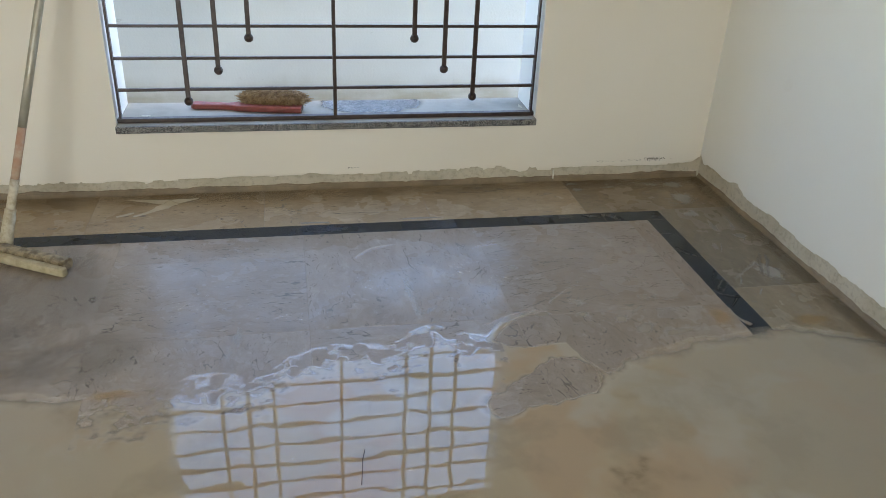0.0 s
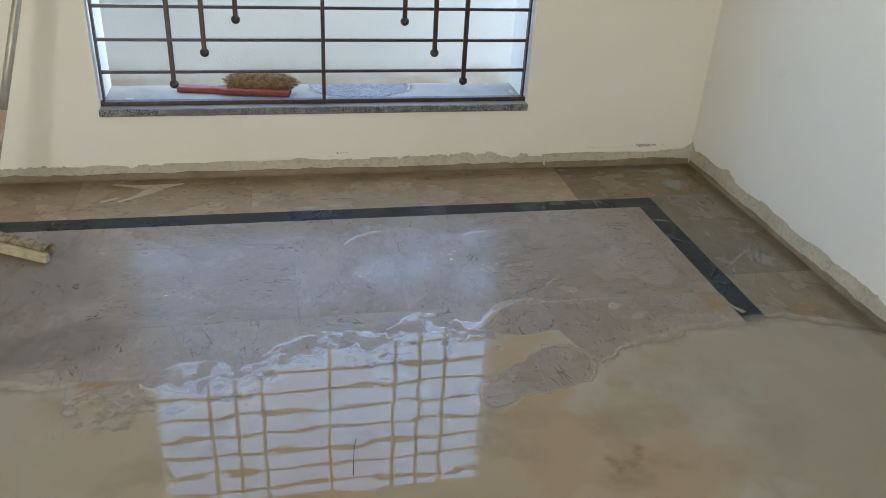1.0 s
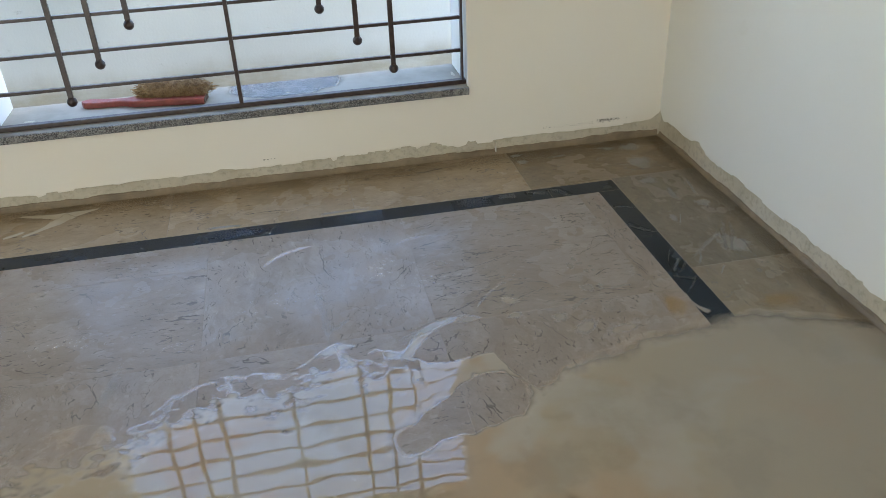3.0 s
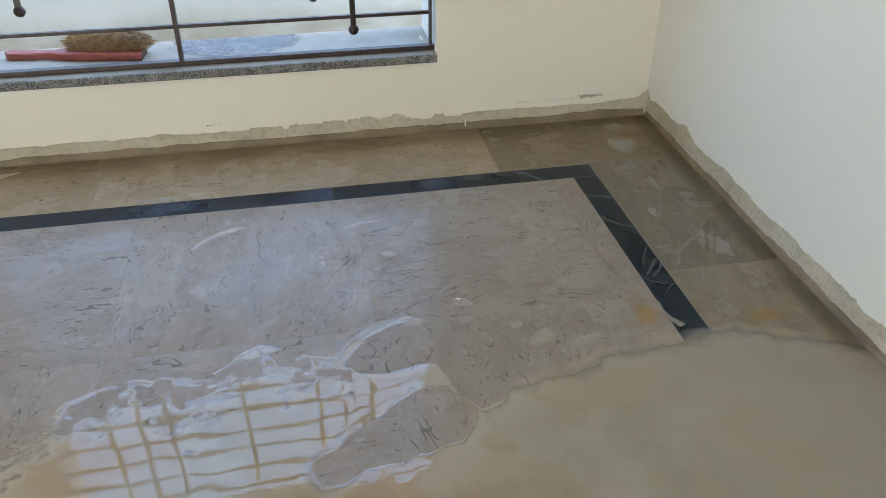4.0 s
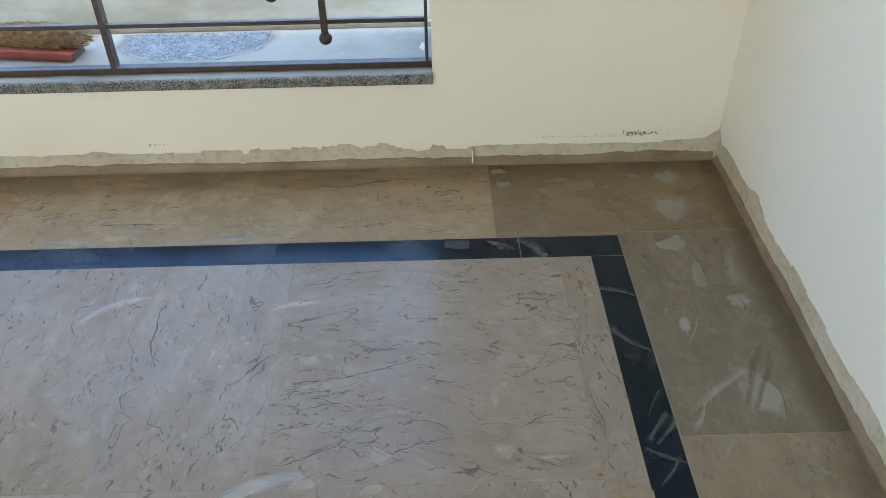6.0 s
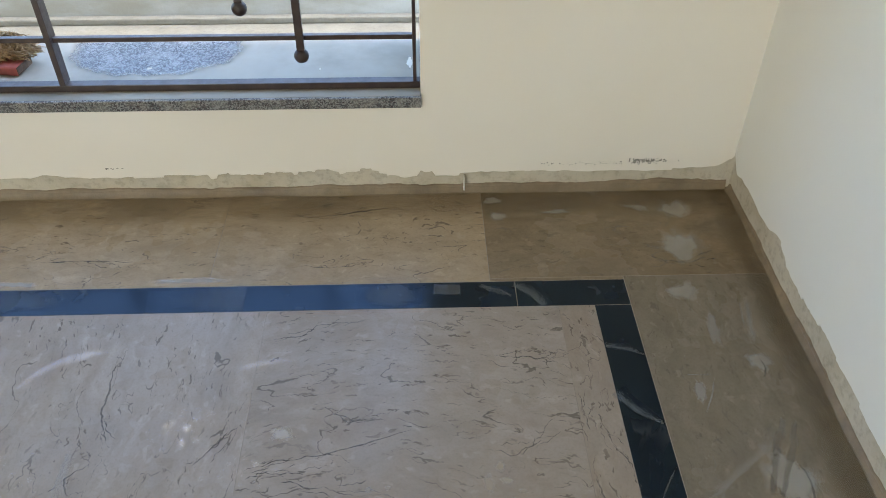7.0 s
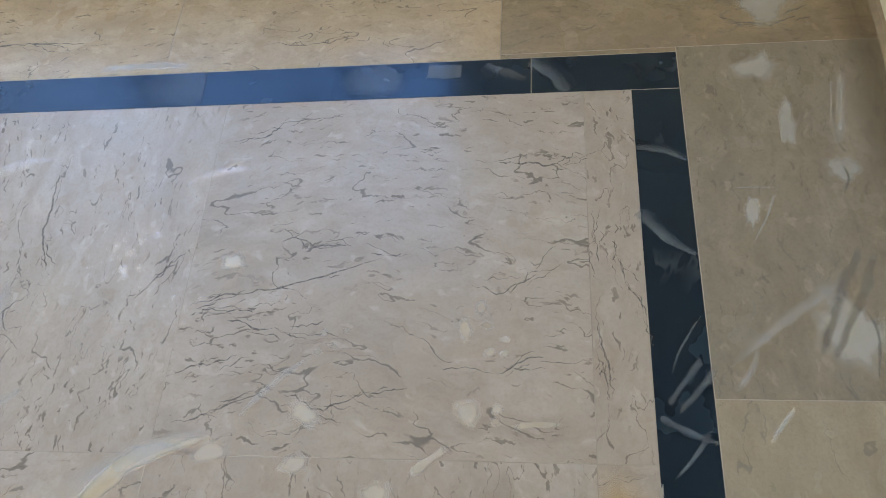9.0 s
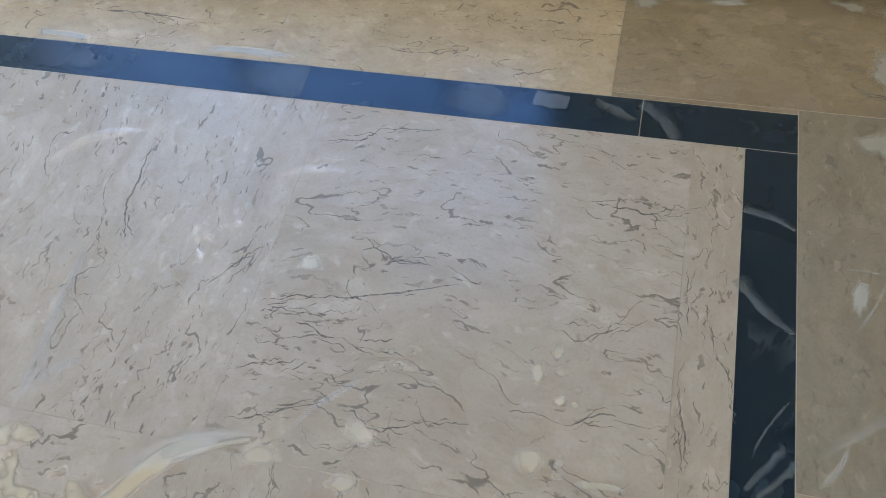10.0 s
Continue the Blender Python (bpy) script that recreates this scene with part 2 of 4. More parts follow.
def part(name, bm, mat, parent=None, label="", smooth=False):
    ob = new(name, mesh_of(name, bm, mat, smooth))
    ob.parent = parent
    return tagged(ob, label)


def box(bm, x0, x1, y0, y1, z0, z1, bevel=0.0, m=None):
    r = bmesh.ops.create_cube(bm, size=1)
    vs = r["verts"]
    for v in vs:
        v.co = Vector((x0 + (v.co.x + 0.5) * (x1 - x0), y0 + (v.co.y + 0.5) * (y1 - y0), z0 + (v.co.z + 0.5) * (z1 - z0)))
        if m is not None:
            v.co = m @ v.co
    if bevel:
        es = list({e for v in vs for e in v.link_edges})
        bmesh.ops.bevel(bm, geom=es, offset=bevel, segments=2, affect="EDGES", profile=0.6)
    return bm


def boxed(*a, **k):
    return box(bmesh.new(), *a, **k)


def tube(bm, pts, radii, n=10, cap=True):
    rings = []
    for i, p in enumerate(pts):
        p = Vector(p)
        d = (Vector(pts[min(i + 1, len(pts) - 1)]) - Vector(pts[max(i - 1, 0)])).normalized()
        a = d.orthogonal().normalized()
        b = d.cross(a)
        rings.append([bm.verts.new(p + radii[i] * (math.cos(2 * math.pi * j / n) * a + math.sin(2 * math.pi * j / n) * b)) for j in range(n)])
    for r, s in zip(rings, rings[1:]):
        for j in range(n):
            bm.faces.new((r[j], r[(j + 1) % n], s[(j + 1) % n], s[j]))
    if cap:
        bm.faces.new(rings[0][::-1])
        bm.faces.new(rings[-1])
    return bm


def rag(s, seed):
    """The uneven lower edge of the paint: long flakes that end in steps, bites and small teeth."""
    a = noise.noise((s * 2.1, seed, 0.3)) * 0.006
    b = round(noise.noise((s * 4.6 + 0.5 * noise.noise((s * 14, seed, 2)), seed + 7, 0.1)) * 2.4) * 0.0062
    c = noise.noise((s * 13, seed + 13, 0.7)) * 0.0045
    rough = max(0.0, noise.noise((s * 3.1, seed + 41, 0.5)) + 0.25)
    d = (noise.noise((s * 60, seed + 3, 0.2)) * 0.006 + noise.noise((s * 130, seed + 5, 0.2)) * 0.003) * rough
    e = abs(noise.noise((s * 19, seed + 23, 0.2))) ** 2 * -0.02
    chip = 0.06 * max(0.0, noise.noise((s * 5.3, seed + 31, 0.9)) - 0.36)
    return a + b + c + d + e + chip


# ---- window wall ----
north = new("wall_north")
tagged(north, "cream painted wall with a window and a bare cement strip along the floor", "wall", kind="structure")
wall_face = WALL_Y + COAT
bm = bmesh.new()
box(bm, WEST_X - 0.2, WALL_X + 0.22, wall_face, OUT_Y, -0.2, WIN_B - 0.026)
box(bm, WEST_X - 0.2, WIN_L - 0.004, wall_face, OUT_Y, WIN_B - 0.026, WIN_T)
box(bm, WIN_R + 0.004, WALL_X + 0.22, wall_face, OUT_Y, WIN_B - 0.026, WIN_T)
box(bm, WEST_X - 0.2, WALL_X + 0.22, wall_face, OUT_Y, WIN_T, CEIL_Z + 0.15)
part("masonry", bm, M_CEMENT, north, "bare grey-brown cement behind torn paint")


def ragged_sheet(length, top, base, seed, thick, step=0.003, spike=None, chips=()):
    """A coat of thickness thick from its ragged foot up to top: s along, d into the wall."""
    bm = bmesh.new()
    n = int(length / step)
    cols = []
    for i in range(n + 1):
        s = length * i / n
        z = base + rag(s, seed)
        if spike:
            z += spike[1] * math.exp(-(length - s) / spike[0])
        for at, half, rise in chips:
            q = abs(s - at) / half
            if q < 1:
                z += rise * min(1.0, (1 - q) * 2.5) * (1 + 0.3 * noise.noise((s * 90, at, 0)))
        cols.append([bm.verts.new((s, d, zz)) for d, zz in ((0, top), (0, z + 0.0015), (0.0015, z), (thick, z))])
    for a, b in zip(cols, cols[1:]):
        for j in range(3):
            bm.faces.new((a[j], b[j], b[j + 1], a[j + 1]))
    return bm


length = WALL_X - WEST_X
CHIPS = ((1.917 - WEST_X, 0.022, 0.016), (1.404 - WEST_X, 0.012, -0.014), (1.50 - WEST_X, 0.08, 0.006), (1.80 - WEST_X, 0.05, 0.004))
bm = ragged_sheet(length, WIN_B - 0.026, 0.062, 4.0, COAT, spike=(0.02, 0.035), chips=CHIPS)
bmesh.ops.transform(bm, matrix=pose(WEST_X, WALL_Y, 0), verts=bm.verts)
coat = part("paint_coat", bm, M_WALL, north, "cream paint with a torn lower edge")
bm = bmesh.new()
box(bm, WEST_X, WIN_L, WALL_Y, wall_face, WIN_B - 0.026, CEIL_Z)
box(bm, WIN_R, WALL_X, WALL_Y, wall_face, WIN_B - 0.026, CEIL_Z)
box(bm, WIN_L, WIN_R, WALL_Y, wall_face, WIN_T, CEIL_Z)
part("paint_coat", bm, M_WALL, north, "smooth cream paint")
for x0, x1 in ((WIN_L - 0.004, WIN_L), (WIN_R, WIN_R + 0.004)):
    part("reveal", boxed(x0, x1, wall_face, OUT_Y, WIN_B - 0.02, WIN_T), M_REVEAL, north, "white painted window reveal")
part("reveal", boxed(WIN_L, WIN_R, wall_face, OUT_Y, WIN_T - 0.004, WIN_T), M_REVEAL, north, "white painted window reveal")


def fillet(length, seed, tall=1.0, crust=False):
    """A low, lumpy run of mortar where the wall meets the floor, or the dark crust that sits on its upper rim."""
    bm = bmesh.new()
    n = int(length / 0.008)
    rows = []
    for i in range(n + 1):
        s = length * i / n
        h = 0.017 * tall + 0.006 * noise.noise((s * 4, seed, 0)) + 0.003 * noise.noise((s * 22, seed, 5)) + 0.0015 * noise.noise((s * 60, seed, 1))
        d = 0.0085 + 0.003 * noise.noise((s * 6, seed, 9)) + 0.002 * noise.noise((s * 30, seed, 2))
        if crust:
            up = 0.011 * max(0.0, 0.35 + noise.noise((s * 3.3, seed, 21))) + 0.005 * noise.noise((s * 13, seed, 25)) + 0.002 * noise.noise((s * 50, seed, 28))
            up = max(up, 0.0003)
            sec = ((COAT + 0.001, h + up + 0.002), (COAT - 0.003, h + up), (COAT - 0.004, h + 0.4 * up), (COAT - d * 0.42, h - 0.002))
        else:
            sec = ((COAT + 0.001, h + 0.002), (COAT - d * 0.40, h), (COAT - d * 0.62, h * 0.60), (COAT - d * 1.05, h * 0.20), (COAT - d * 1.7, -0.001))
        rows.append([bm.verts.new((s, *c)) for c in sec])
    for a, b in zip(rows, rows[1:]):
        for j in range(len(a) - 1):
            bm.faces.new((a[j], b[j], b[j + 1], a[j + 1]))
    return bm


bm = fillet(length, 2.0)
bmesh.ops.transform(bm, matrix=pose(WEST_X, WALL_Y, 0), verts=bm.verts)
part("mortar_fillet", bm, M_WETCEMENT, north, "brown wet mortar along the foot of the wall", True)
bm = fillet(length, 2.0, crust=True)
bmesh.ops.transform(bm, matrix=pose(WEST_X, WALL_Y, 0), verts=bm.verts)
part("mud_crust", bm, M_CRUST, north, "dark mud crust on the rim of the mortar", True)

part("paint_drip", boxed(2.0075, 2.0105, WALL_Y - 0.007, WALL_Y + 0.008, 0.012, 0.052, 0.001), M_REVEAL, north, "thin dried drip of pale paint")

# ---- side wall ----
east = tagged(new("wall_east"), "off-white painted wall with torn paint above bare cement", "wall", kind="structure")
part("masonry", boxed(WALL_X + COAT, WALL_X + 0.22, SOUTH_Y - 0.2, wall_face, -0.2, CEIL_Z + 0.15), M_CEMENT, east, "bare grey-brown cement")
length_e = WALL_Y - SOUTH_Y
turn_e = Matrix(((0, 1, 0, WALL_X), (1, 0, 0, SOUTH_Y), (0, 0, 1, 0), (0, 0, 0, 1)))
bm = ragged_sheet(length_e, CEIL_Z, 0.080, 11.0, COAT, spike=(0.018, 0.03))
bmesh.ops.transform(bm, matrix=turn_e, verts=bm.verts)
part("paint_coat", bm, M_SIDE, east, "off-white paint with a torn lower edge")
bm = fillet(length_e, 6.0, 0.6)
bmesh.ops.transform(bm, matrix=turn_e, verts=bm.verts)
part("mortar_fillet", bm, M_WETCEMENT, east, "brown wet mortar along the foot of the wall", True)
bm = fillet(length_e, 6.0, 0.6, True)
bmesh.ops.transform(bm, matrix=turn_e, verts=bm.verts)
part("mud_crust", bm, M_CRUST, east, "dark mud crust on the rim of the mortar", True)

# ---- closing walls and ceiling ----
west = part("wall_west", boxed(WEST_X - 0.2, WEST_X, SOUTH_Y - 0.2, WALL_Y, -0.2, CEIL_Z + 0.15), M_SIDE)
tagged(west, "plain cream painted wall", "wall", kind="structure")
bm = bmesh.new()
box(bm, WEST_X, DOOR[0], SOUTH_Y - 0.2, SOUTH_Y, -0.2, CEIL_Z + 0.15)
box(bm, DOOR[1], WALL_X, SOUTH_Y - 0.2, SOUTH_Y, -0.2, CEIL_Z + 0.15)
box(bm, DOOR[0], DOOR[1], SOUTH_Y - 0.2, SOUTH_Y, DOOR[2], CEIL_Z + 0.15)
tagged(part("wall_south", bm, M_WALL), "plain cream painted wall with an open doorway", "wall", kind="structure")
tagged(part("ceiling", boxed(WEST_X, WALL_X, SOUTH_Y, WALL_Y, CEIL_Z, CEIL_Z + 0.15), M_CEIL), "plain white painted ceiling", "ceiling", kind="structure")

# ---- outside ----
bm = bmesh.new()
box(bm, -600, 600, -600, 600, -0.4, -0.15)
tagged(part("ground", bm, M_PAVING), "pale dusty cement ground outside", "ground", kind="structure")
yard = tagged(new("wall_yard"), "weathered white painted yard wall with a stained foot", "wall", kind="structure")
yard.location = (0, 5.6, -0.15)
part("wall_body", boxed(-7, 9, 0, 0.2, 0, 0.90, 0.008), M_OUTWALL, yard)
part("coping", boxed(-7, 9, -0.03, 0.23, 0.904, 0.96, 0.01), M_PAVING, yard, "rough cement coping")
part("plinth", boxed(-7, 9, -0.035, -0.002, 0, 0.025, 0.006), M_PAVING, yard, "low cement ledge")

# ---- window sill ----
sill = tagged(new("window_sill"), "grey speckled granite window sill dusted with white slurry", "window sill", kind="structure")
part("slab", boxed(WIN_L - 0.003, WIN_R + 0.002, 4.279, OUT_Y + 0.004, WIN_B - 0.027, WIN_B, 0.003), M_GRANITE, sill)


def dusty():
    k = Mat("slurry_dust")
    v = k.coords()
    sp = k.node("ShaderNodeVectorMath", operation="SUBTRACT")
    k.link(k.warp(v, 14, 0.05), sp.inputs[0])
    sp.inputs[1].default_value = (1.295, 4.545, WIN_B + 0.025)
    ln = k.node("ShaderNodeVectorMath", operation="LENGTH")
    k.link(k.scaled(sp.outputs[0], 0.62, 1.0, 0.0), ln.inputs[0])
    spot = k.ramp(ln.outputs["Value"], 0.105, 0.15)
    cover = k.math("MULTIPLY", k.ramp(spot, 0, 1, 0.02, 1), k.ramp(k.noise(v, 5, 5, 0.6), 0.25, 0.6, 0.72, 0.95))
    c = k.mix(k.ramp(k.noise(v, 8, 4), 0.3, 0.7), (0.37, 0.33, 0.262), (0.32, 0.285, 0.228))
    k.set(c, k.ramp(spot, 0, 1, 0.25, 0.6), spec=0.2)
    return k.fade(cover)


part("dust_film", boxed(WIN_L + 0.001, WIN_R - 0.001, 4.285, OUT_Y, WIN_B + 0.0005, WIN_B + 0.001), dusty(), sill, "thin white slurry dust with a wet spot")

# ---- window grille ----
grille = tagged(new("window_grille"), "dark brown iron window grille with ball-tipped bars", "window grille")
grille.location = (0, GRILLE_Y, 0)
GX0, GX1, GZ0, GZ1 = 0.325, 1.894, 0.293, 1.955
for name, a in (("frame_rail", (GX0 - 0.012, GX1 + 0.012, -0.012, 0.012, WIN_B + 0.001, GZ0 + 0.005)),
                ("frame_rail", (GX0 - 0.012, GX1 + 0.012, -0.012, 0.012, GZ1 - 0.006, GZ1 + 0.020)),
                ("frame_stile", (GX0 - 0.004, GX0 + 0.004, -0.011, 0.011, GZ0 + 0.005, GZ1 - 0.006)),
                ("frame_stile", (GX1 - 0.004, GX1 + 0.004, -0.011, 0.011, GZ0 + 0.005, GZ1 - 0.006))):
    part(name, boxed(*a, bevel=0.0015), M_IRON, grille)
part("middle_bar", boxed(1.1055, 1.1185, -0.016, 0.016, GZ0 + 0.005, GZ1 - 0.006, 0.0015), M_IRON, grille)
rail_mesh = mesh_of("cross_bar", boxed(GX0 + 0.004, GX1 - 0.004, -0.006, 0.006, -0.0055, 0.0055, 0.001), M_IRON)
z = 0.404
while z < GZ1 - 0.05:
    ob = new("cross_bar", rail_mesh)
    ob.parent, ob.location = grille, (0, 0, z)
    z += 0.1157
for x, z in ((0.574, 0.362), (0.690, 0.477), (0.806, 0.595), (1.412, 0.592), (1.529, 0.475), (1.647, 0.365)):
    bar = part("hanging_bar", boxed(x - 0.0085, x + 0.0085, -0.017, -0.006, z + 0.010, GZ1 - 0.007, 0.0015), M_IRON, grille)
    bm = bmesh.new()
    bmesh.ops.create_icosphere(bm, subdivisions=3, radius=0.0165, matrix=Matrix.Translation((x, -0.0115, z)))
    part("ball_tip", bm, M_IRON, bar, smooth=True)

# ---- scrubbing brush on the sill ----
brush = tagged(new("scrubbing_brush"), "red wooden scrubbing brush with shaggy coir bristles on the sill", "brush")
brush.matrix_world = pose(0.745, 4.462, WIN_B + 0.0012, 0, 0, -9)
bm = bmesh.new()
outline = []
for i in range(41):
    s = i / 40
    x = -0.186 + 0.431 * s
    grip = 0.5 - 0.5 * math.cos(math.pi * min(1, max(0, (x + 0.05) / 0.07)))
    w = 0.019 + 0.013 * grip + 0.004 * math.exp(-((x + 0.155) / 0.035) ** 2) - 0.004 * math.exp(-((x + 0.045) / 0.03) ** 2)
    if s < 0.06:
        w *= math.sqrt(max(0.05, 1 - ((0.06 - s) / 0.06) ** 2))
    outline.append((x, w))
rings = []
for x, w in outline:
    h = 0.023 + 0.002 * math.sin(x * 14)
    rings.append([bm.verts.new((x, yy, zz)) for yy, zz in
                  ((-w, 0.002), (-w, h - 0.003), (-w + 0.003, h), (w - 0.003, h), (w, h - 0.003), (w, 0.002))])
for a, b in zip(rings, rings[1:]):
    for j in range(6):
        bm.faces.new((a[j], b[j], b[(j + 1) % 6], a[(j + 1) % 6]))
bm.faces.new(rings[0])
bm.faces.new(rings[-1][::-1])
block = part("wooden_block", bm, M_RED, brush, "red painted wooden block and handle")
part("block_end", boxed(0.2445, 0.2475, -0.030, 0.030, 0.003, 0.021, 0.001), M_CUT, block, "bare dark wooden end")
rng = random.Random(5)
bm = bmesh.new()
LOAF, SIZE = Vector((0.132, 0.030, 0.036)), Vector((0.124, 0.040, 0.034))


def on_loaf(a, h, lift):
    r = max(0.0, 1 - abs(h) ** 3.4) ** 0.42
    return LOAF + Vector((SIZE.x * h, SIZE.y * r * math.cos(a), SIZE.z * r * math.sin(a))) * lift


for i in range(1900):
    a, h = rng.uniform(-0.5, math.pi + 0.4), rng.uniform(-0.985, 0.985)
    da, dh = rng.gauss(0, 0.75), rng.gauss(0.02, 0.20)
    lift = rng.uniform(0.86, 1.0)
    pts = []
    for q in (0, 0.33, 0.66, 1):
        p = on_loaf(a + da * q, max(-0.99, min(0.99, h + dh * q)), lift + 0.16 * q * q * rng.uniform(0.3, 1.5) + 0.05 * math.sin(9 * q + i))
        p.z = max(p.z, 0.001)
        pts.append(p)
    tube(bm, pts, [0.0015, 0.0015, 0.0013, 0.0008], 3, False)
part("bristles", bm, M_COIR, brush, "shaggy brown coir bristles", True)
bm = bmesh.new()
bmesh.ops.create_icosphere(bm, subdivisions=4, radius=1)
for v in bm.verts:
    v.co = LOAF + Vector((v.co.x * SIZE.x, v.co.y * SIZE.y, v.co.z * SIZE.z)) * 0.84
    v.co += (v.co - LOAF).normalized() * 0.004 * noise.noise(v.co * 90)
part("bristle_core", bm, M_CUT, brush, "dense dark coir", True)

# ---- floor wiper leaning on the grille ----
wiper = tagged(new("floor_wiper"), "mud-stained floor wiper leaning on the window grille", "floor wiper")
ang = math.degrees(math.atan2(-0.134, 0.24))
wiper.matrix_world = pose(0.0, 3.862, 0.0, 0, 0, ang)
inv = wiper.matrix_world.inverted()
bm = bmesh.new()
prof = ((-0.036, 0.006), (-0.036, 0.036), (-0.030, 0.041), (-0.016, 0.043), (-0.002, 0.041), (0.006, 0.032), (0.006, 0.012), (-0.002, 0.006))
rings = []
for i in range(33):
    x = -0.32 + 0.585 * i / 32
    wob = 0.001 * noise.noise((x * 20, 3, 1))
    rings.append([bm.verts.new((x, y, z + wob)) for y, z in prof])
for a, b in zip(rings, rings[1:]):
    for j in range(8):
        bm.faces.new((a[j], b[j], b[(j + 1) % 8], a[(j + 1) % 8]))
bm.faces.new(rings[0])
bm.faces.new(rings[-1][::-1])
part("wiper_head", bm, M_HEAD, wiper, "brown head caked with slurry")
part("rubber_blade", boxed(-0.318, 0.284, -0.062, -0.037, 0.0005, 0.030, 0.008), M_RUBBER, wiper, "slurry-coated rubber blade")
foot = inv @ Vector((0.003, 3.878, 0.036))
top = inv @ Vector((0.385, 4.309, 1.55))
way = (top - foot).normalized()
sock = tube(bmesh.new(), [foot - way * 0.01, foot + way * 0.03, foot + way * 0.11], [0.023, 0.020, 0.0175], 14)
part("socket", sock, M_WIPER, wiper, "cream plastic socket", True)
for a, b, mat, text, r in ((0.10, 0.21, M_WIPER, "slurry-caked foot of the pole", 0.0142), (0.21, 0.38, M_RUSTY, "rusty bare stretch of the pole", 0.0131)):
    part("pole_section", tube(bmesh.new(), [foot + way * q for q in (a, (a + b) / 2, b)], [r] * 3, 14), mat, wiper, text, True)
pole = tube(bmesh.new(), [foot + way * q for q in (0.38, 0.6, 0.9, 1.2)] + [top], [0.0135] * 5, 14)
part("pole", pole, M_POLE, wiper, "pale dull metal pole", True)

# ---- standing slurry ----
EDGE_X = (-2.0, -0.6, 0.15, 0.33, 0.58, 0.69, 0.83, 0.90, 1.02, 1.17, 1.31, 1.37, 1.47, 1.52, 1.57, 1.64, 1.69, 1.72, 1.76, 1.91, 2.05, 2.18, 2.34, 2.44, 2.54, 2.70)
EDGE_Y = (2.98, 3.06, 3.11, 3.07, 3.08, 3.13, 3.09, 3.175, 3.23, 3.18, 3.285, 3.26, 3.205, 3.15, 3.135, 3.14, 3.145, 3.06, 2.995, 3.07, 3.105, 3.13, 3.158, 3.14, 3.10, 3.02)


def off_line(x, y, a, b):
    """Distance from the line a-b, and how far along it."""
    dx, dy = b[0] - a[0], b[1] - a[1]
    t = max(0.0, min(1.0, ((x - a[0]) * dx + (y - a[1]) * dy) / (dx * dx + dy * dy)))
    return math.hypot(x - a[0] - t * dx, y - a[1] - t * dy), t


def slurry_depth(x, y):
    """How far inside the rim a place lies, in metres; under 0 it is bare."""
    e = float(np.interp(x, EDGE_X, EDGE_Y))
    d = e - y + 0.016 * noise.noise((x * 7, y * 7, 0.2)) + 0.014 * noise.noise((x * 21, y * 29, 4.1)) + 0.006 * noise.noise((x * 60, y * 80, 1.1))
    # where the film has broken up: islands of bare slab behind the rim
    if 0.4 < x < 1.50 and d < 0.24:
        torn = 0.8 * noise.noise((x * 12, y * 17, 6.0)) + 0.8 * noise.noise((x * 31, y * 44, 2.2)) + 0.45 * noise.noise((x * 72, y * 96, 9.4))
        rim = 0.55 * math.exp(-((d - 0.014) / 0.012) ** 2)
        d = min(d, 0.050 * (torn + 8.0 * d + rim - 0.36))
    # a bare tongue of slab between the film and the pool
    r, t = off_line(x, y, (1.44, 2.885), (1.66, 2.985))
    r -= 0.036 + 0.044 * t
    r += 0.022 * noise.noise((x * 9, y * 9, 8.0)) + 0.010 * noise.noise((x * 34, y * 34, 2.0))
    d = min(d, r)
    # an arm of slurry that runs out over the slabs
    for a, b, w0, w1 in (((1.47, 3.18), (1.545, 3.272), 0.022, 0.017), ((1.545, 3.272), (1.67, 3.318), 0.017, 0.005)):
        r, t = off_line(x, y, a, b)
        d = max(d, w0 + (w1 - w0) * t - r + 0.008 * noise.noise((x * 25, y * 25, 5.0)))
    return d


def thin_shore(x):
    """Metres over which the slurry clouds over, from its rim inwards."""
    return float(np.interp(x, (0.15, 0.62, 0.75, 1.2, 1.44, 1.5, 1.68, 1.8, 2.0, 2.6), (0.07, 0.08, 0.07, 0.05, 0.045, 0.014, 0.018, 0.045, 0.08, 0.09)))


SWIRLS = (((1.63, 2.63), (1.65, 2.592), 0.008, 1.0), ((1.65, 2.592), (1.695, 2.599), 0.010, 1.0), ((1.695, 2.599), (1.72, 2.64), 0.009, 0.9),
          ((1.64, 2.55), (1.68, 2.56), 0.026, 0.6), ((1.72, 2.60), (1.80, 2.57), 0.016, 0.35), ((1.87, 2.90), (1.90, 2.78), 0.050, 0.30),
          ((1.80, 2.77), (1.86, 2.72), 0.022, 0.35), ((1.75, 2.885), (1.80, 2.88), 0.008, 0.35),
          ((0.47, 2.96), (0.51, 2.985), 0.010, 0.55), ((0.51, 2.985), (0.57, 2.95), 0.010, 0.6), ((0.57, 2.95), (0.565, 2.90), 0.011, 0.55),
          ((0.565, 2.90), (0.50, 2.86), 0.012, 0.35), ((0.49, 2.93), (0.53, 2.945), 0.010, 0.5), ((0.36, 3.00), (0.42, 2.94), 0.020, 0.5))


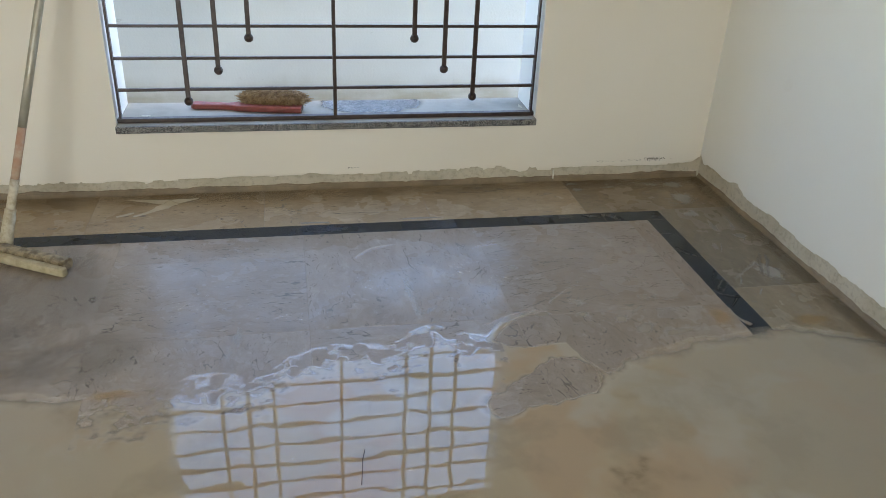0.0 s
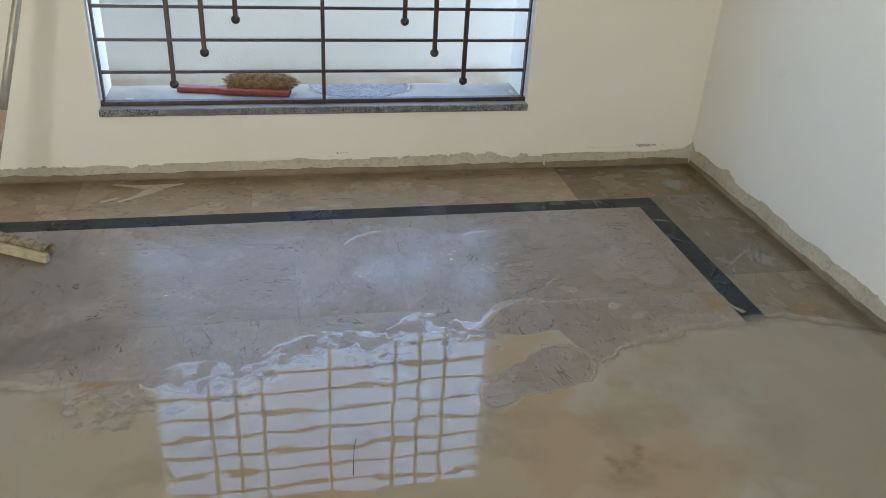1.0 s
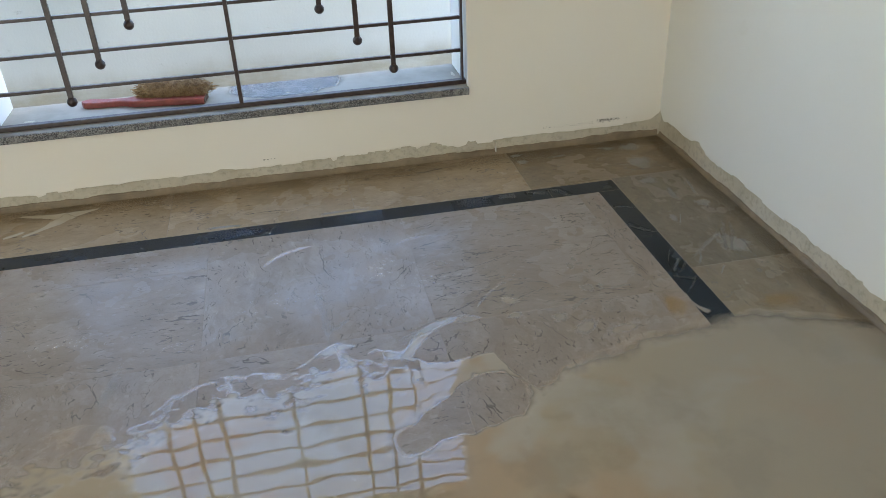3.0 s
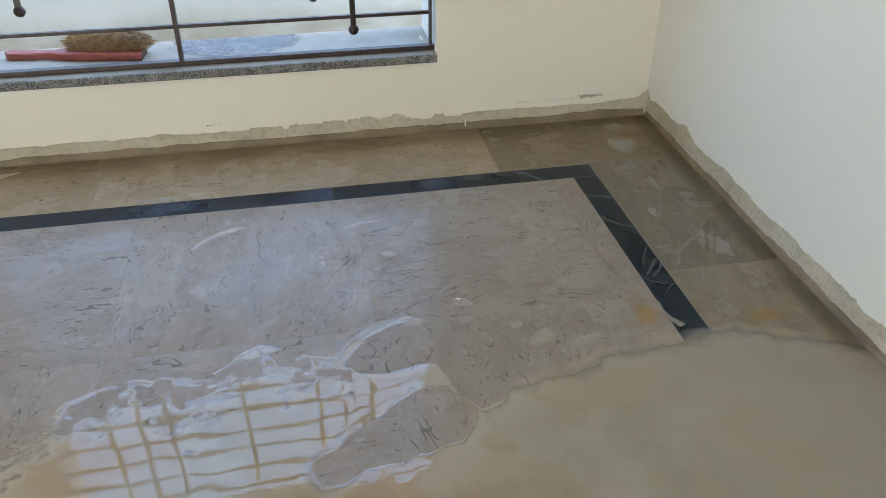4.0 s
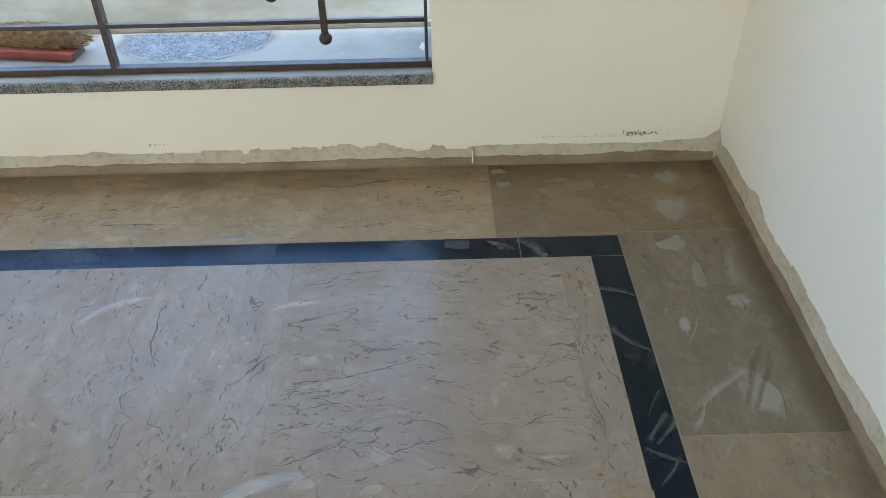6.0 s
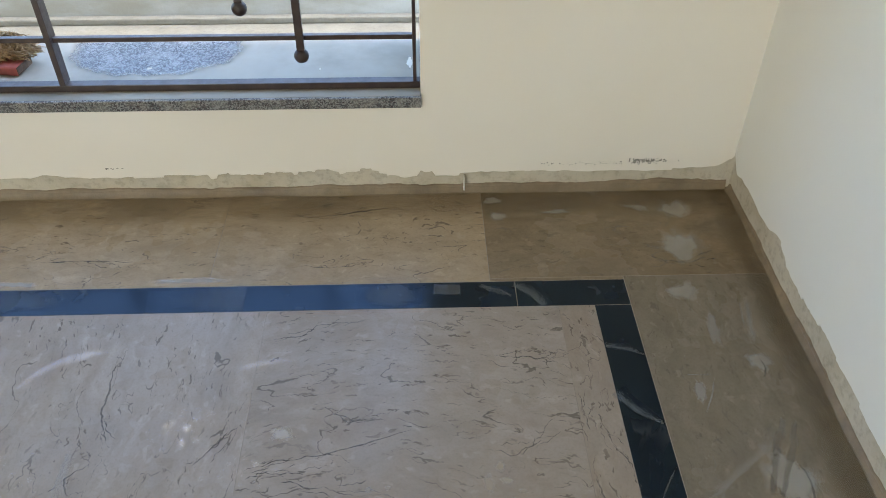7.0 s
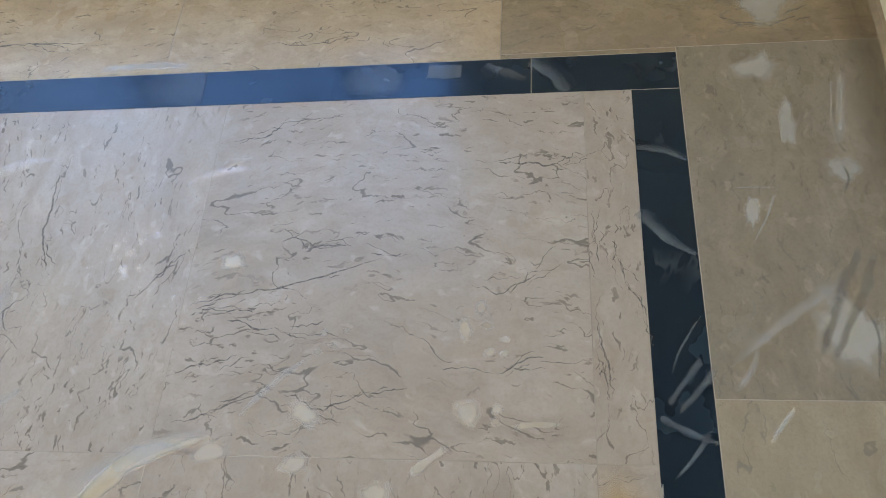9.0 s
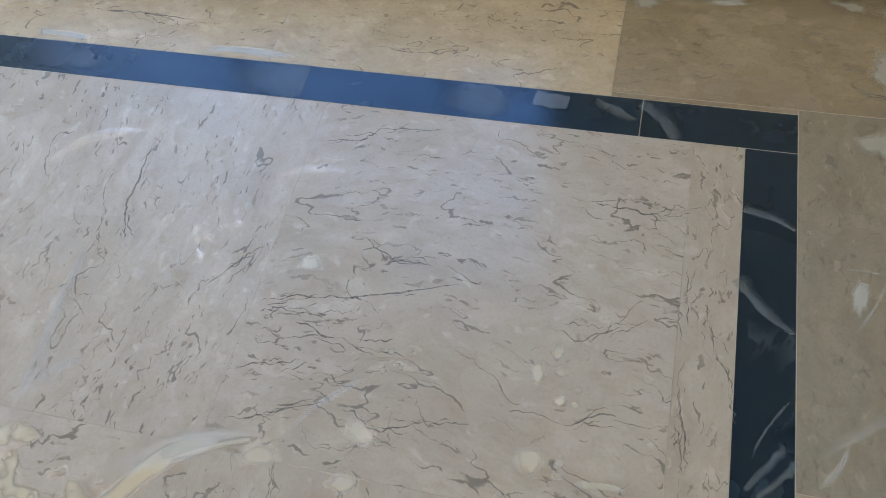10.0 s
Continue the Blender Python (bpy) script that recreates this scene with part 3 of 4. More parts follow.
def settled_mud(x, y):
    """Dark mud that has settled in swirls, 0 to 1."""
    if y < 2.45:
        return 0.0
    x, y = (x + 0.022 * noise.noise((x * 12, y * 12, 3.0)) + 0.009 * noise.noise((x * 40, y * 40, 3.0)),
            y + 0.022 * noise.noise((x * 12, y * 12, 7.0)) + 0.009 * noise.noise((x * 40, y * 40, 7.0)))
    m = 0.0
    for a, b, w, amount in SWIRLS:
        r = off_line(x, y, a, b)[0] / w
        if r < 3:
            m = max(m, 0.85 * amount * math.exp(-r * r * 0.5))
    return m


def slurry_sheet(step, x0, x1, y0, y1, tail):
    nx, ny = int((x1 - x0) / step), int((y1 - y0) / step)
    verts, cover, mud, index = [], [], [], {}
    for j in range(ny + 1):
        y = y0 + (y1 - y0) * j / ny
        for i in range(nx + 1):
            x = x0 + (x1 - x0) * i / nx
            d = 0.5 if y < 2.6 else slurry_depth(x, y)
            if d < 0.0:
                continue
            calm = math.exp(-d / 0.05)
            zz = 0.0005 + 0.0010 * (1 - math.exp(-d / float(np.interp(x, (1.45, 1.8), (0.0032, 0.11)))))
            zz += 0.00013 * noise.noise((x * 9, y * 13, 0.5)) + 0.000055 * noise.noise((x * 24, y * 31, 1.5))
            zz += calm * float(np.interp(x, (1.4, 1.7), (0.00007, 0.00005))) * noise.noise((x * 34, y * 40, 3.3))
            index[(i, j)] = len(verts)
            verts.append((x, y, max(zz, 0.0003)))
            cover.append(1 - math.exp(-d / thin_shore(x)))
            mud.append(settled_mud(x, y))
    faces = []
    for (i, j), a in index.items():
        b, c, d = index.get((i + 1, j)), index.get((i + 1, j + 1)), index.get((i, j + 1))
        if b is not None and c is not None and d is not None:
            faces.append((a, b, c, d))
    far = len(verts)
    me = bpy.data.meshes.new("slurry")
    if tail:
        verts += [(WEST_X + 0.01, SOUTH_Y + 0.01, 0.0015), (WALL_X - 0.004, SOUTH_Y + 0.01, 0.0015), (WALL_X - 0.004, 0.6, 0.0015), (WEST_X + 0.01, 0.6, 0.0015)]
        cover += [1, 1, 1, 1]
        mud += [0, 0, 0, 0]
        faces.append((far, far + 1, far + 2, far + 3))
    me.from_pydata(verts, [], faces)
    me.attributes.new("cover", "FLOAT", "POINT").data.foreach_set("value", cover)
    me.attributes.new("mud", "FLOAT", "POINT").data.foreach_set("value", mud)
    me.polygons.foreach_set("use_smooth", [True] * len(me.polygons))
    return me


def slurry_look():
    k = Mat("marble_slurry")
    v = k.coords()
    at = k.node("ShaderNodeAttribute", attribute_name="cover").outputs["Fac"]
    mud = k.node("ShaderNodeAttribute", attribute_name="mud").outputs["Fac"]
    w = k.warp(v, 1.8, 0.35)
    c = k.mix(k.ramp(k.noise(w, 1.5, 4, 0.55), 0.30, 0.70), (0.44, 0.345, 0.225), (0.385, 0.315, 0.215))
    c = k.mix(k.ramp(k.noise(w, 3.4, 3, 0.5), 0.48, 0.60, 0, 0.80), c, (0.42, 0.30, 0.19))
    c = k.mix(k.ramp(k.noise(k.warp(v, 3, 0.3), 3.2, 3, 0.5), 0.50, 0.62, 0, 0.70), c, (0.43, 0.38, 0.30))
    c = k.mix(k.ramp(k.noise(k.warp(v, 7, 0.10), 4.5, 4, 0.55), 0.55, 0.70, 0, 0.40), c, (0.26, 0.21, 0.145))
    # Shore tone lifted to offset the shadow the half-clear sheet casts on the slabs.
    c = k.mix(k.ramp(at, 0.26, 0.66, 0.8, 0), c, (0.53, 0.46, 0.37))
    # Slurry greyer and darker towards the right wall, greyer towards the left.
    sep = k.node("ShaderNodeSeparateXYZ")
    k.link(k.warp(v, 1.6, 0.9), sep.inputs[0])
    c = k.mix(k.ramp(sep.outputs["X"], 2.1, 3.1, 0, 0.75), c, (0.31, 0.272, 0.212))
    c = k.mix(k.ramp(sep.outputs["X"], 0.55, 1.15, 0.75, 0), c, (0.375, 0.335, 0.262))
    c = k.mix(k.math("MULTIPLY", mud, k.ramp(k.noise(v, 22, 4, 0.6), 0.3, 0.65, 0.3, 0.85)), c, (0.19, 0.145, 0.088))
    patch = k.math("MULTIPLY", k.math("SUBTRACT", k.noise(k.warp(v, 6, 0.12), 6, 5, 0.6), 0.5), 0.55)
    op = k.ramp(k.math("ADD", at, patch), 0.04, 0.58)
    fr = k.node("ShaderNodeFresnel")
    fr.inputs["IOR"].default_value = 1.48
    gl = k.node("ShaderNodeBsdfGlossy")
    gl.inputs["Roughness"].default_value = 0.0
    k.link(fr.outputs[0], gl.inputs["Color"])
    dif = k.node("ShaderNodeBsdfDiffuse")
    k.put(dif.inputs["Color"], c)
    clear = k.node("ShaderNodeBsdfTransparent")
    k.put(clear.inputs["Color"], k.mix(op, (0.97, 0.96, 0.94), (0.88, 0.85, 0.80)))
    body = k.node("ShaderNodeMixShader")
    k.put(body.inputs[0], op)
    k.link(clear.outputs[0], body.inputs[1])
    k.link(dif.outputs[0], body.inputs[2])
    top_mix = k.node("ShaderNodeAddShader")
    k.link(body.outputs[0], top_mix.inputs[0])
    k.link(gl.outputs[0], top_mix.inputs[1])
    k.link(top_mix.outputs[0], k.out.inputs["Surface"])
    return k.m


puddle = tagged(new("slurry_puddle"), "tan polishing slurry standing as a mirror-like puddle on the floor", "puddle", kind="stuff")
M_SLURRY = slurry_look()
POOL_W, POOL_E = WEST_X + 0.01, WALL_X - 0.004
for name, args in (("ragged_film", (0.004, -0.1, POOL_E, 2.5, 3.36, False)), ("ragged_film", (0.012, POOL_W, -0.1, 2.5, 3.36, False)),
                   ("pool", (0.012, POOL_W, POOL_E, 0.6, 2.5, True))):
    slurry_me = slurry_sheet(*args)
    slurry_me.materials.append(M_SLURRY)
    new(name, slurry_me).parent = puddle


# ---- dried slurry, smears and stains on the floor ----
def stain_look(name, tone, tone2, cover, rough, grain=26.0, crisp=False):
    k = Mat(name)
    v = k.coords("Object", 7.0)
    at = k.node("ShaderNodeAttribute", attribute_name="cover").outputs["Fac"]
    c = k.mix(k.ramp(k.noise(v, grain * 0.6, 4), 0.3, 0.7), tone, tone2)
    op = k.math("ADD", at, k.math("MULTIPLY", k.math("SUBTRACT", k.noise(v, grain, 5, 0.65), 0.5), 1.3 if crisp else 0.5))
    op = k.ramp(op, 0.25, 0.70, 0, cover) if crisp else k.ramp(op, 0.12, 0.95, 0, cover)
    k.set(c, rough)
    return k.fade(op)


def splash(name, label, x, y, rx, ry, angle, mat, seed, z=0.0012, bend=0.0, wob=0.25, rim=1.0):
    """A flat spill with an uneven outline that thins out to its rim."""
    n, rings = 44, (0.0, 0.35, 0.6, 0.8, 0.93, 1.0)
    verts, cover, faces = [(0, 0, z)], [1.0], []
    for r in rings[1:]:
        for i in range(n):
            a = 2 * math.pi * i / n
            q = 1 + wob * noise.noise((math.cos(a) * 1.6, math.sin(a) * 1.6, seed)) + 0.5 * wob * noise.noise((math.cos(a) * 5, math.sin(a) * 5, seed + 9))
            u, w = rx * r * q * math.cos(a), ry * r * q * math.sin(a)
            w += bend * (u / rx) ** 2 * rx
            verts.append((u, w, z))
            cover.append(min(1.0, rim * (1 - r)) ** 0.7)
    for i in range(n):
        faces.append((0, 1 + i, 1 + (i + 1) % n))
    for k in range(len(rings) - 2):
        o = 1 + k * n
        for i in range(n):
            faces.append((o + i, o + n + i, o + n + (i + 1) % n, o + (i + 1) % n))
    me = bpy.data.meshes.new(name)
    me.from_pydata(verts, [], faces)
    at = me.attributes.new("cover", "FLOAT", "POINT")
    at.data.foreach_set("value", cover)
    me.materials.append(mat)
    ob = new(name, me)
    ob.matrix_world = pose(x, y, 0, 0, 0, angle)
    return tagged(ob, label, "stain", kind="stuff")


M_DRY = stain_look("drying_slurry", (0.70, 0.61, 0.49), (0.64, 0.55, 0.43), 0.44, 0.3, 30)
M_PALE = stain_look("pale_slurry_smear", (0.66, 0.635, 0.58), (0.56, 0.535, 0.48), 0.38, 0.34, 34)
M_FAINT = stain_look("faint_wiped_smear", (0.62, 0.60, 0.55), (0.50, 0.48, 0.44), 0.27, 0.32, 34)
M_RUST = stain_look("rust_stain", (0.62, 0.36, 0.10), (0.55, 0.31, 0.09), 0.46, 0.25, 18)
M_SCUFF = stain_look("grey_slurry_film", (0.26, 0.30, 0.33), (0.18, 0.21, 0.235), 0.36, 0.3, 45)
# Cloudy film whose blue base colour also carries the window's brighter sheen.
M_SHEEN = stain_look("sheen_tinted_film", (0.055, 0.085, 0.13), (0.03, 0.055, 0.09), 0.50, 0.30, 14)
M_PATCH = stain_look("dried_slurry_patch", (0.60, 0.575, 0.52), (0.50, 0.475, 0.42), 0.50, 0.25, 15, True)
M_SOOTY = plain("black_scuff", (0.13, 0.12, 0.10), (0.30, 0.28, 0.24), 260, 0.8)

M_THICK = stain_look("thick_slurry", (0.60, 0.53, 0.41), (0.54, 0.47, 0.35), 1.0, 0.25, 30, True)
SPLASHES = [
    (2.020, 3.352, 0.024, 0.019, -25), (2.057, 3.357, 0.0075, 0.007, 0), (2.057, 3.340, 0.006, 0.0055, 0), (1.790, 3.349, 0.030, 0.020, -30),
    (1.787, 3.277, 0.024, 0.012, 10), (1.664, 3.290, 0.034, 0.014, 15), (2.010, 3.473, 0.010, 0.019, 10), (2.042, 3.479, 0.011, 0.006, 0),
    (2.067, 3.458, 0.006, 0.005, 0), (2.066, 3.436, 0.005, 0.005, 0), (2.046, 3.438, 0.009, 0.006, 20), (2.032, 3.507, 0.008, 0.011, 0),
    (1.799, 3.438, 0.006, 0.005, 0), (1.805, 3.467, 0.005, 0.005, 0), (1.822, 3.446, 0.005, 0.004, 0), (1.838, 3.470, 0.004, 0.004, 0),
    (1.645, 3.586, 0.024, 0.016, 0), (1.95, 3.18, 0.05, 0.03, 40), (2.04, 3.15, 0.06, 0.02, 10), (1.90, 3.238, 0.030, 0.018, 30),
]
for i, (x, y, rx, ry, a) in enumerate(SPLASHES):
    splash("slurry_splash", "splash of pale drying slurry on the marble", x, y, rx + 0.003, ry + 0.003, a, M_DRY, i * 3.7, 0.0014, wob=0.35, rim=1.35)


def stroke(name, label, points, widths, mat, seed, profile=(0, 0.55, 1, 0.55, 0), z=0.0013, ends=0.25):
    """A wiped streak along a curve, its cover given from one side to the other."""
    pts = [Vector((p[0], p[1])) for p in points]
    pts = [2 * pts[0] - pts[1]] + pts + [2 * pts[-1] - pts[-2]]
    line = []
    for i in range(1, len(pts) - 2):
        p0, p1, p2, p3 = pts[i - 1:i + 3]
        for j in range(10):
            t = j / 10
            line.append(0.5 * (2 * p1 + (p2 - p0) * t + (2 * p0 - 5 * p1 + 4 * p2 - p3) * t * t + (3 * p1 - p0 - 3 * p2 + p3) * t ** 3))
    line.append(pts[-2])
    n, m = len(line), len(profile)
    verts, cover, faces = [], [], []
    for i, p in enumerate(line):
        f = i / (n - 1)
        along = (line[min(i + 1, n - 1)] - line[max(i - 1, 0)]).normalized()
        side = Vector((-along.y, along.x))
        k = f * (len(widths) - 1)
        k0 = min(int(k), len(widths) - 2)
        w = widths[k0] + (widths[k0 + 1] - widths[k0]) * (k - k0)
        w *= 1 + 0.25 * noise.noise((f * 7, seed, 0.3))
        fade = min(1, f / ends, (1 - f) / ends) if ends > 0 else min(1, -f / ends) if ends else 1
        for j, c in enumerate(profile):
            q = p + side * w * (2 * j / (m - 1) - 1 + 0.12 * noise.noise((f * 9, j * 0.7, seed)))
            verts.append((q.x, q.y, z))
            cover.append(c * fade)
    for i in range(n - 1):
        for j in range(m - 1):
            o = i * m + j
            faces.append((o, o + 1, o + m + 1, o + m))
    me = bpy.data.meshes.new(name)
    me.from_pydata(verts, [], faces)
    at = me.attributes.new("cover", "FLOAT", "POINT")
    at.data.foreach_set("value", cover)
    me.materials.append(mat)
    return tagged(new(name, me), label, "stain", kind="stuff")


FULL = (0, 1, 1, 1, 1, 1, 0)
spill = "spill of thick pale slurry on the brown marble"
stroke("slurry_spill", spill, [(0.315, 4.258), (0.40, 4.236), (0.480, 4.222), (0.59, 4.249)], (0.007, 0.014, 0.030, 0.004), M_THICK, 31.0, FULL, 0.0014, 0.06)
stroke("slurry_spill", spill, [(0.500, 4.225), (0.455, 4.178), (0.41, 4.135), (0.355, 4.098)], (0.036, 0.024, 0.012, 0.006), M_THICK, 32.0, FULL, 0.0015, 0.06)
stroke("slurry_spill", spill, [(0.365, 4.140), (0.335, 4.122), (0.300, 4.105)], (0.005, 0.012, 0.007), M_THICK, 33.0, FULL, 0.0014, 0.1)
RIMS = (0, 0.9, 0.15, 0.15, 0.9, 0)
ONE_EDGE = (0, 0.15, 0.35, 0.65, 1.0, 0)
for i, (x, y, rx, ry, a) in enumerate([(2.530, 3.470, 0.066, 0.082, 20), (2.562, 3.732, 0.030, 0.036, 0), (2.426, 3.660, 0.015, 0.032, -8), (2.496, 3.815, 0.016, 0.055, -8),
                                       (2.50, 4.08, 0.060, 0.085, -10), (2.505, 4.215, 0.050, 0.045, 15), (2.43, 4.225, 0.045, 0.022, -10),
                                       (2.23, 4.215, 0.050, 0.014, 5), (2.085, 4.20, 0.035, 0.028, 20), (2.075, 4.262, 0.03, 0.018, 0), (2.46, 3.93, 0.05, 0.04, 0)]):
    splash("slurry_smear", "grey-white smear of slurry on the dark marble border", x, y, rx, ry, a, M_PATCH, 40 + i * 2.9, 0.0011, wob=0.55)
pale = "pale streak wiped through slurry on the dark marble border"
stroke("slurry_streak", pale, [(2.594, 3.927), (2.579, 3.846), (2.565, 3.77)], (0.009, 0.011, 0.014), M_PALE, 1.0)
stroke("slurry_streak", pale, [(2.577, 3.912), (2.568, 3.863), (2.560, 3.81)], (0.003, 0.003), M_PALE, 2.0)
stroke("slurry_streak", pale, [(2.556, 3.572), (2.478, 3.516), (2.408, 3.460), (2.350, 3.412)], (0.014, 0.014, 0.012, 0.010), M_FAINT, 3.0, ONE_EDGE)
stroke("slurry_streak", pale, [(2.409, 3.457), (2.395, 3.417), (2.367, 3.379)], (0.005, 0.007, 0.009), M_PALE, 4.0)
stroke("slurry_streak", pale, [(2.463, 3.697), (2.445, 3.652), (2.417, 3.602)], (0.004, 0.003), M_PALE, 5.0)
stroke("slurry_streak", pale, [(2.401, 3.702), (2.432, 3.703), (2.464, 3.701)], (0.002, 0.002), M_PALE, 6.0)
stroke("slurry_streak", pale, [(2.444, 3.368), (2.424, 3.343), (2.402, 3.313)], (0.006, 0.005), M_PALE, 7.0)
drying = "thin streak of pale drying slurry on the marble"
stroke("slurry_streak", drying, [(2.074, 3.331), (2.110, 3.337), (2.150, 3.337)], (0.007, 0.004), M_DRY, 8.0, (0, 1, 1, 1, 0))
stroke("slurry_streak", drying, [(1.940, 3.262), (1.970, 3.287), (2.000, 3.307)], (0.009, 0.006), M_DRY, 9.0, (0, 1, 1, 1, 0))
stroke("slurry_streak", drying, [(1.690, 3.330), (1.735, 3.385), (1.800, 3.440)], (0.007, 0.009, 0.005), M_FAINT, 10.0)
stroke("slurry_streak", "broad white streak of slurry on the marble", [(1.44, 3.215), (1.56, 3.285), (1.70, 3.335)], (0.034, 0.026, 0.010), M_PALE, 11.0, (0, 0.5, 0.9, 1, 0.8, 0.3, 0), ends=0.4)
stroke("slurry_streak", drying, [(2.268, 3.268), (2.263, 3.225), (2.270, 3.19), (2.290, 3.155)], (0.003, 0.006, 0.010, 0.016), M_DRY, 45.0, (0, 0.8, 1, 0.8, 0), 0.0014, 0.08)
wiped = "pale streak left by wiping on the wet marble"
stroke("slurry_streak", wiped, [(1.283, 3.570), (1.290, 3.45), (1.305, 3.285)], (0.016, 0.022, 0.026), M_FAINT, 41.0, ONE_EDGE[::-1], ends=0.12)
stroke("slurry_streak", wiped, [(1.295, 3.325), (1.325, 3.352), (1.365, 3.385)], (0.018, 0.016, 0.006), M_FAINT, 42.0, ends=0.15)
stroke("slurry_streak", wiped, [(1.20, 3.195), (1.26, 3.232), (1.32, 3.260)], (0.007, 0.010, 0.005), M_PALE, 43.0, ends=0.2)
stroke("slurry_streak", wiped, [(0.775, 3.37), (0.757, 3.24), (0.72, 3.10)], (0.012, 0.020, 0.028), M_FAINT, 44.0, ends=0.35)
film = "thin grey film of slurry on the black marble band"
stroke("slurry_streak", film, [(2.268, 3.787), (2.307, 3.778), (2.341, 3.757)][::-1], (0.004, 0.012, 0.012), M_SCUFF, 12.0, ONE_EDGE, ends=0)
stroke("slurry_streak", film, [(2.268, 3.668), (2.303, 3.623), (2.341, 3.591)], (0.020, 0.015, 0.006), M_SCUFF, 13.0, ONE_EDGE[::-1], ends=0)
stroke("slurry_streak", film, [(2.341, 3.500), (2.320, 3.470), (2.300, 3.435), (2.288, 3.400)], (0.002, 0.003, 0.002), M_SCUFF, 14.0)
stroke("slurry_streak", film, [(2.341, 3.425), (2.318, 3.395), (2.288, 3.360)], (0.019, 0.018, 0.014), M_SCUFF, 15.0, RIMS, ends=0.08)
stroke("slurry_streak", film, [(2.270, 3.346), (2.308, 3.326), (2.341, 3.314)], (0.010, 0.008, 0.005), M_SCUFF, 16.0, ONE_EDGE, ends=0)
stroke("slurry_streak", film, [(2.341, 3.342), (2.310, 3.298), (2.280, 3.266)], (0.007, 0.005, 0.004), M_SCUFF, 17.0)
lit = "cloudy film of water and slurry, bluish sheen in its colour, on the black marble band"
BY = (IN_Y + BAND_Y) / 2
stroke("band_film", lit, [(1.32, BY), (1.42, BY), (1.525, BY)], (0.030, 0.037), M_SHEEN, 21.0, (0.5, 0.9, 1, 0.9, 0.6), 0.0012, -0.9)
stroke("band_film", lit, [(0.96, BY), (1.04, BY + 0.004), (1.16, BY - 0.01)], (0.030, 0.033, 0.020), M_SHEEN, 22.0, (0.3, 0.8, 1, 0.8, 0.5), 0.0012, 0.3)
stroke("band_film", lit, [(1.76, BY), (1.84, BY), (1.90, BY + 0.005)], (0.030, 0.036, 0.030), M_SHEEN, 23.0, (0.4, 0.8, 1, 0.8, 0.5), 0.0012, 0.3)
stroke("band_film", lit, [(1.925, 3.955), (1.955, 3.952), (1.985, 3.950)], (0.018, 0.018), M_SCUFF, 24.0, FULL, 0.0013, 0.05)
stroke("band_film", lit, [(2.02, 3.962), (2.06, 3.940), (2.095, 3.925)], (0.012, 0.016, 0.010), M_SCUFF, 25.0, ONE_EDGE, 0.0013, 0.1)
stroke("band_film", lit, [(2.105, 3.972), (2.14, 3.945), (2.165, 3.902)], (0.018, 0.022, 0.014), M_SCUFF, 26.0, ONE_EDGE[::-1], 0.0013, 0)
white = "thin white film of dried slurry beside the black band"
stroke("slurry_smear", white, [(1.30, 3.992), (1.40, 3.996), (1.50, 3.990)], (0.010, 0.014, 0.009), M_PALE, 27.0, (0, 0.8, 1, 0.8, 0), 0.0012, 0.2)
stroke("slurry_smear", white, [(0.94, 3.995), (1.02, 3.993), (1.08, 3.988)], (0.012, 0.010), M_PALE, 28.0, (0, 0.8, 1, 0.8, 0), 0.0012, 0.2)
M_STROKE = stain_look("wet_mud_stroke", (0.25, 0.21, 0.15), (0.21, 0.175, 0.12), 0.60, 0.2, 30)
mud = "dark wet stroke drawn through pale slurry"
stroke("mud_stroke", mud, [(2.575, 3.600), (2.548, 3.545), (2.520, 3.488), (2.490, 3.427)], (0.016, 0.022, 0.020, 0.013), M_STROKE, 18.0, (0, 1, 0.85, 0.12, 0.12, 0.85, 1, 0), 0.0016, 0.12)
stroke("mud_stroke", mud, [(2.552, 3.506), (2.561, 3.461), (2.546, 3.388)], (0.003, 0.0035, 0.002), M_STROKE, 19.0, z=0.0016)
stroke("mud_stroke", mud, [(2.563, 3.742), (2.568, 3.715), (2.555, 3.685)], (0.003, 0.003), M_STROKE, 20.0, z=0.0016)
M_MUD = stain_look("brown_mud_film", (0.20, 0.145, 0.075), (0.15, 0.108, 0.055), 0.37, 0.16, 9)
for i in range(9):
    splash("mud_film", "brown muddy film along the foot of the wall", -0.75 + 0.40 * i, WALL_Y - 0.035, 0.32, 0.085, 0, M_MUD, 240 + i * 3.9, 0.0009, 0.0, 0.15)
for i in range(4):
    splash("mud_film", "brown muddy film along the foot of the wall", WALL_X - 0.022, 4.15 - 0.33 * i, 0.26, 0.050, 90, M_MUD, 270 + i * 3.9, 0.0009, 0.0, 0.15)
# Grey patches painted to darken the slabs where the window's sheen is missing.
M_DIM = stain_look("dim_overlay", (0.21, 0.19, 0.155), (0.18, 0.16, 0.13), 0.24, 0.30, 4)
for i, (x, y, rx, ry, a) in enumerate([(0.10, 3.55, 0.30, 0.36, 0), (0.02, 3.25, 0.34, 0.22, 0), (0.35, 3.22, 0.20, 0.12, 20)]):
    splash("grey_film", "grey patch painted over the marble where window sheen is missing", x, y, rx, ry, a, M_DIM, 350 + i * 5.1, 0.0008, 0.0, 0.3, 2.0)
for i, (x, y, rx, ry, a) in enumerate([(2.215, 3.215, 0.038, 0.075, 5), (2.50, 3.165, 0.085, 0.035, 8), (0.46, 3.045, 0.07, 0.03, 0)]):
    splash("rust_stain", "orange rust stain in the marble", x, y, rx, ry, a, M_RUST, 130 + i * 7.7, wob=0.5, rim=1.15)
rng = random.Random(8)
bm = bmesh.new()
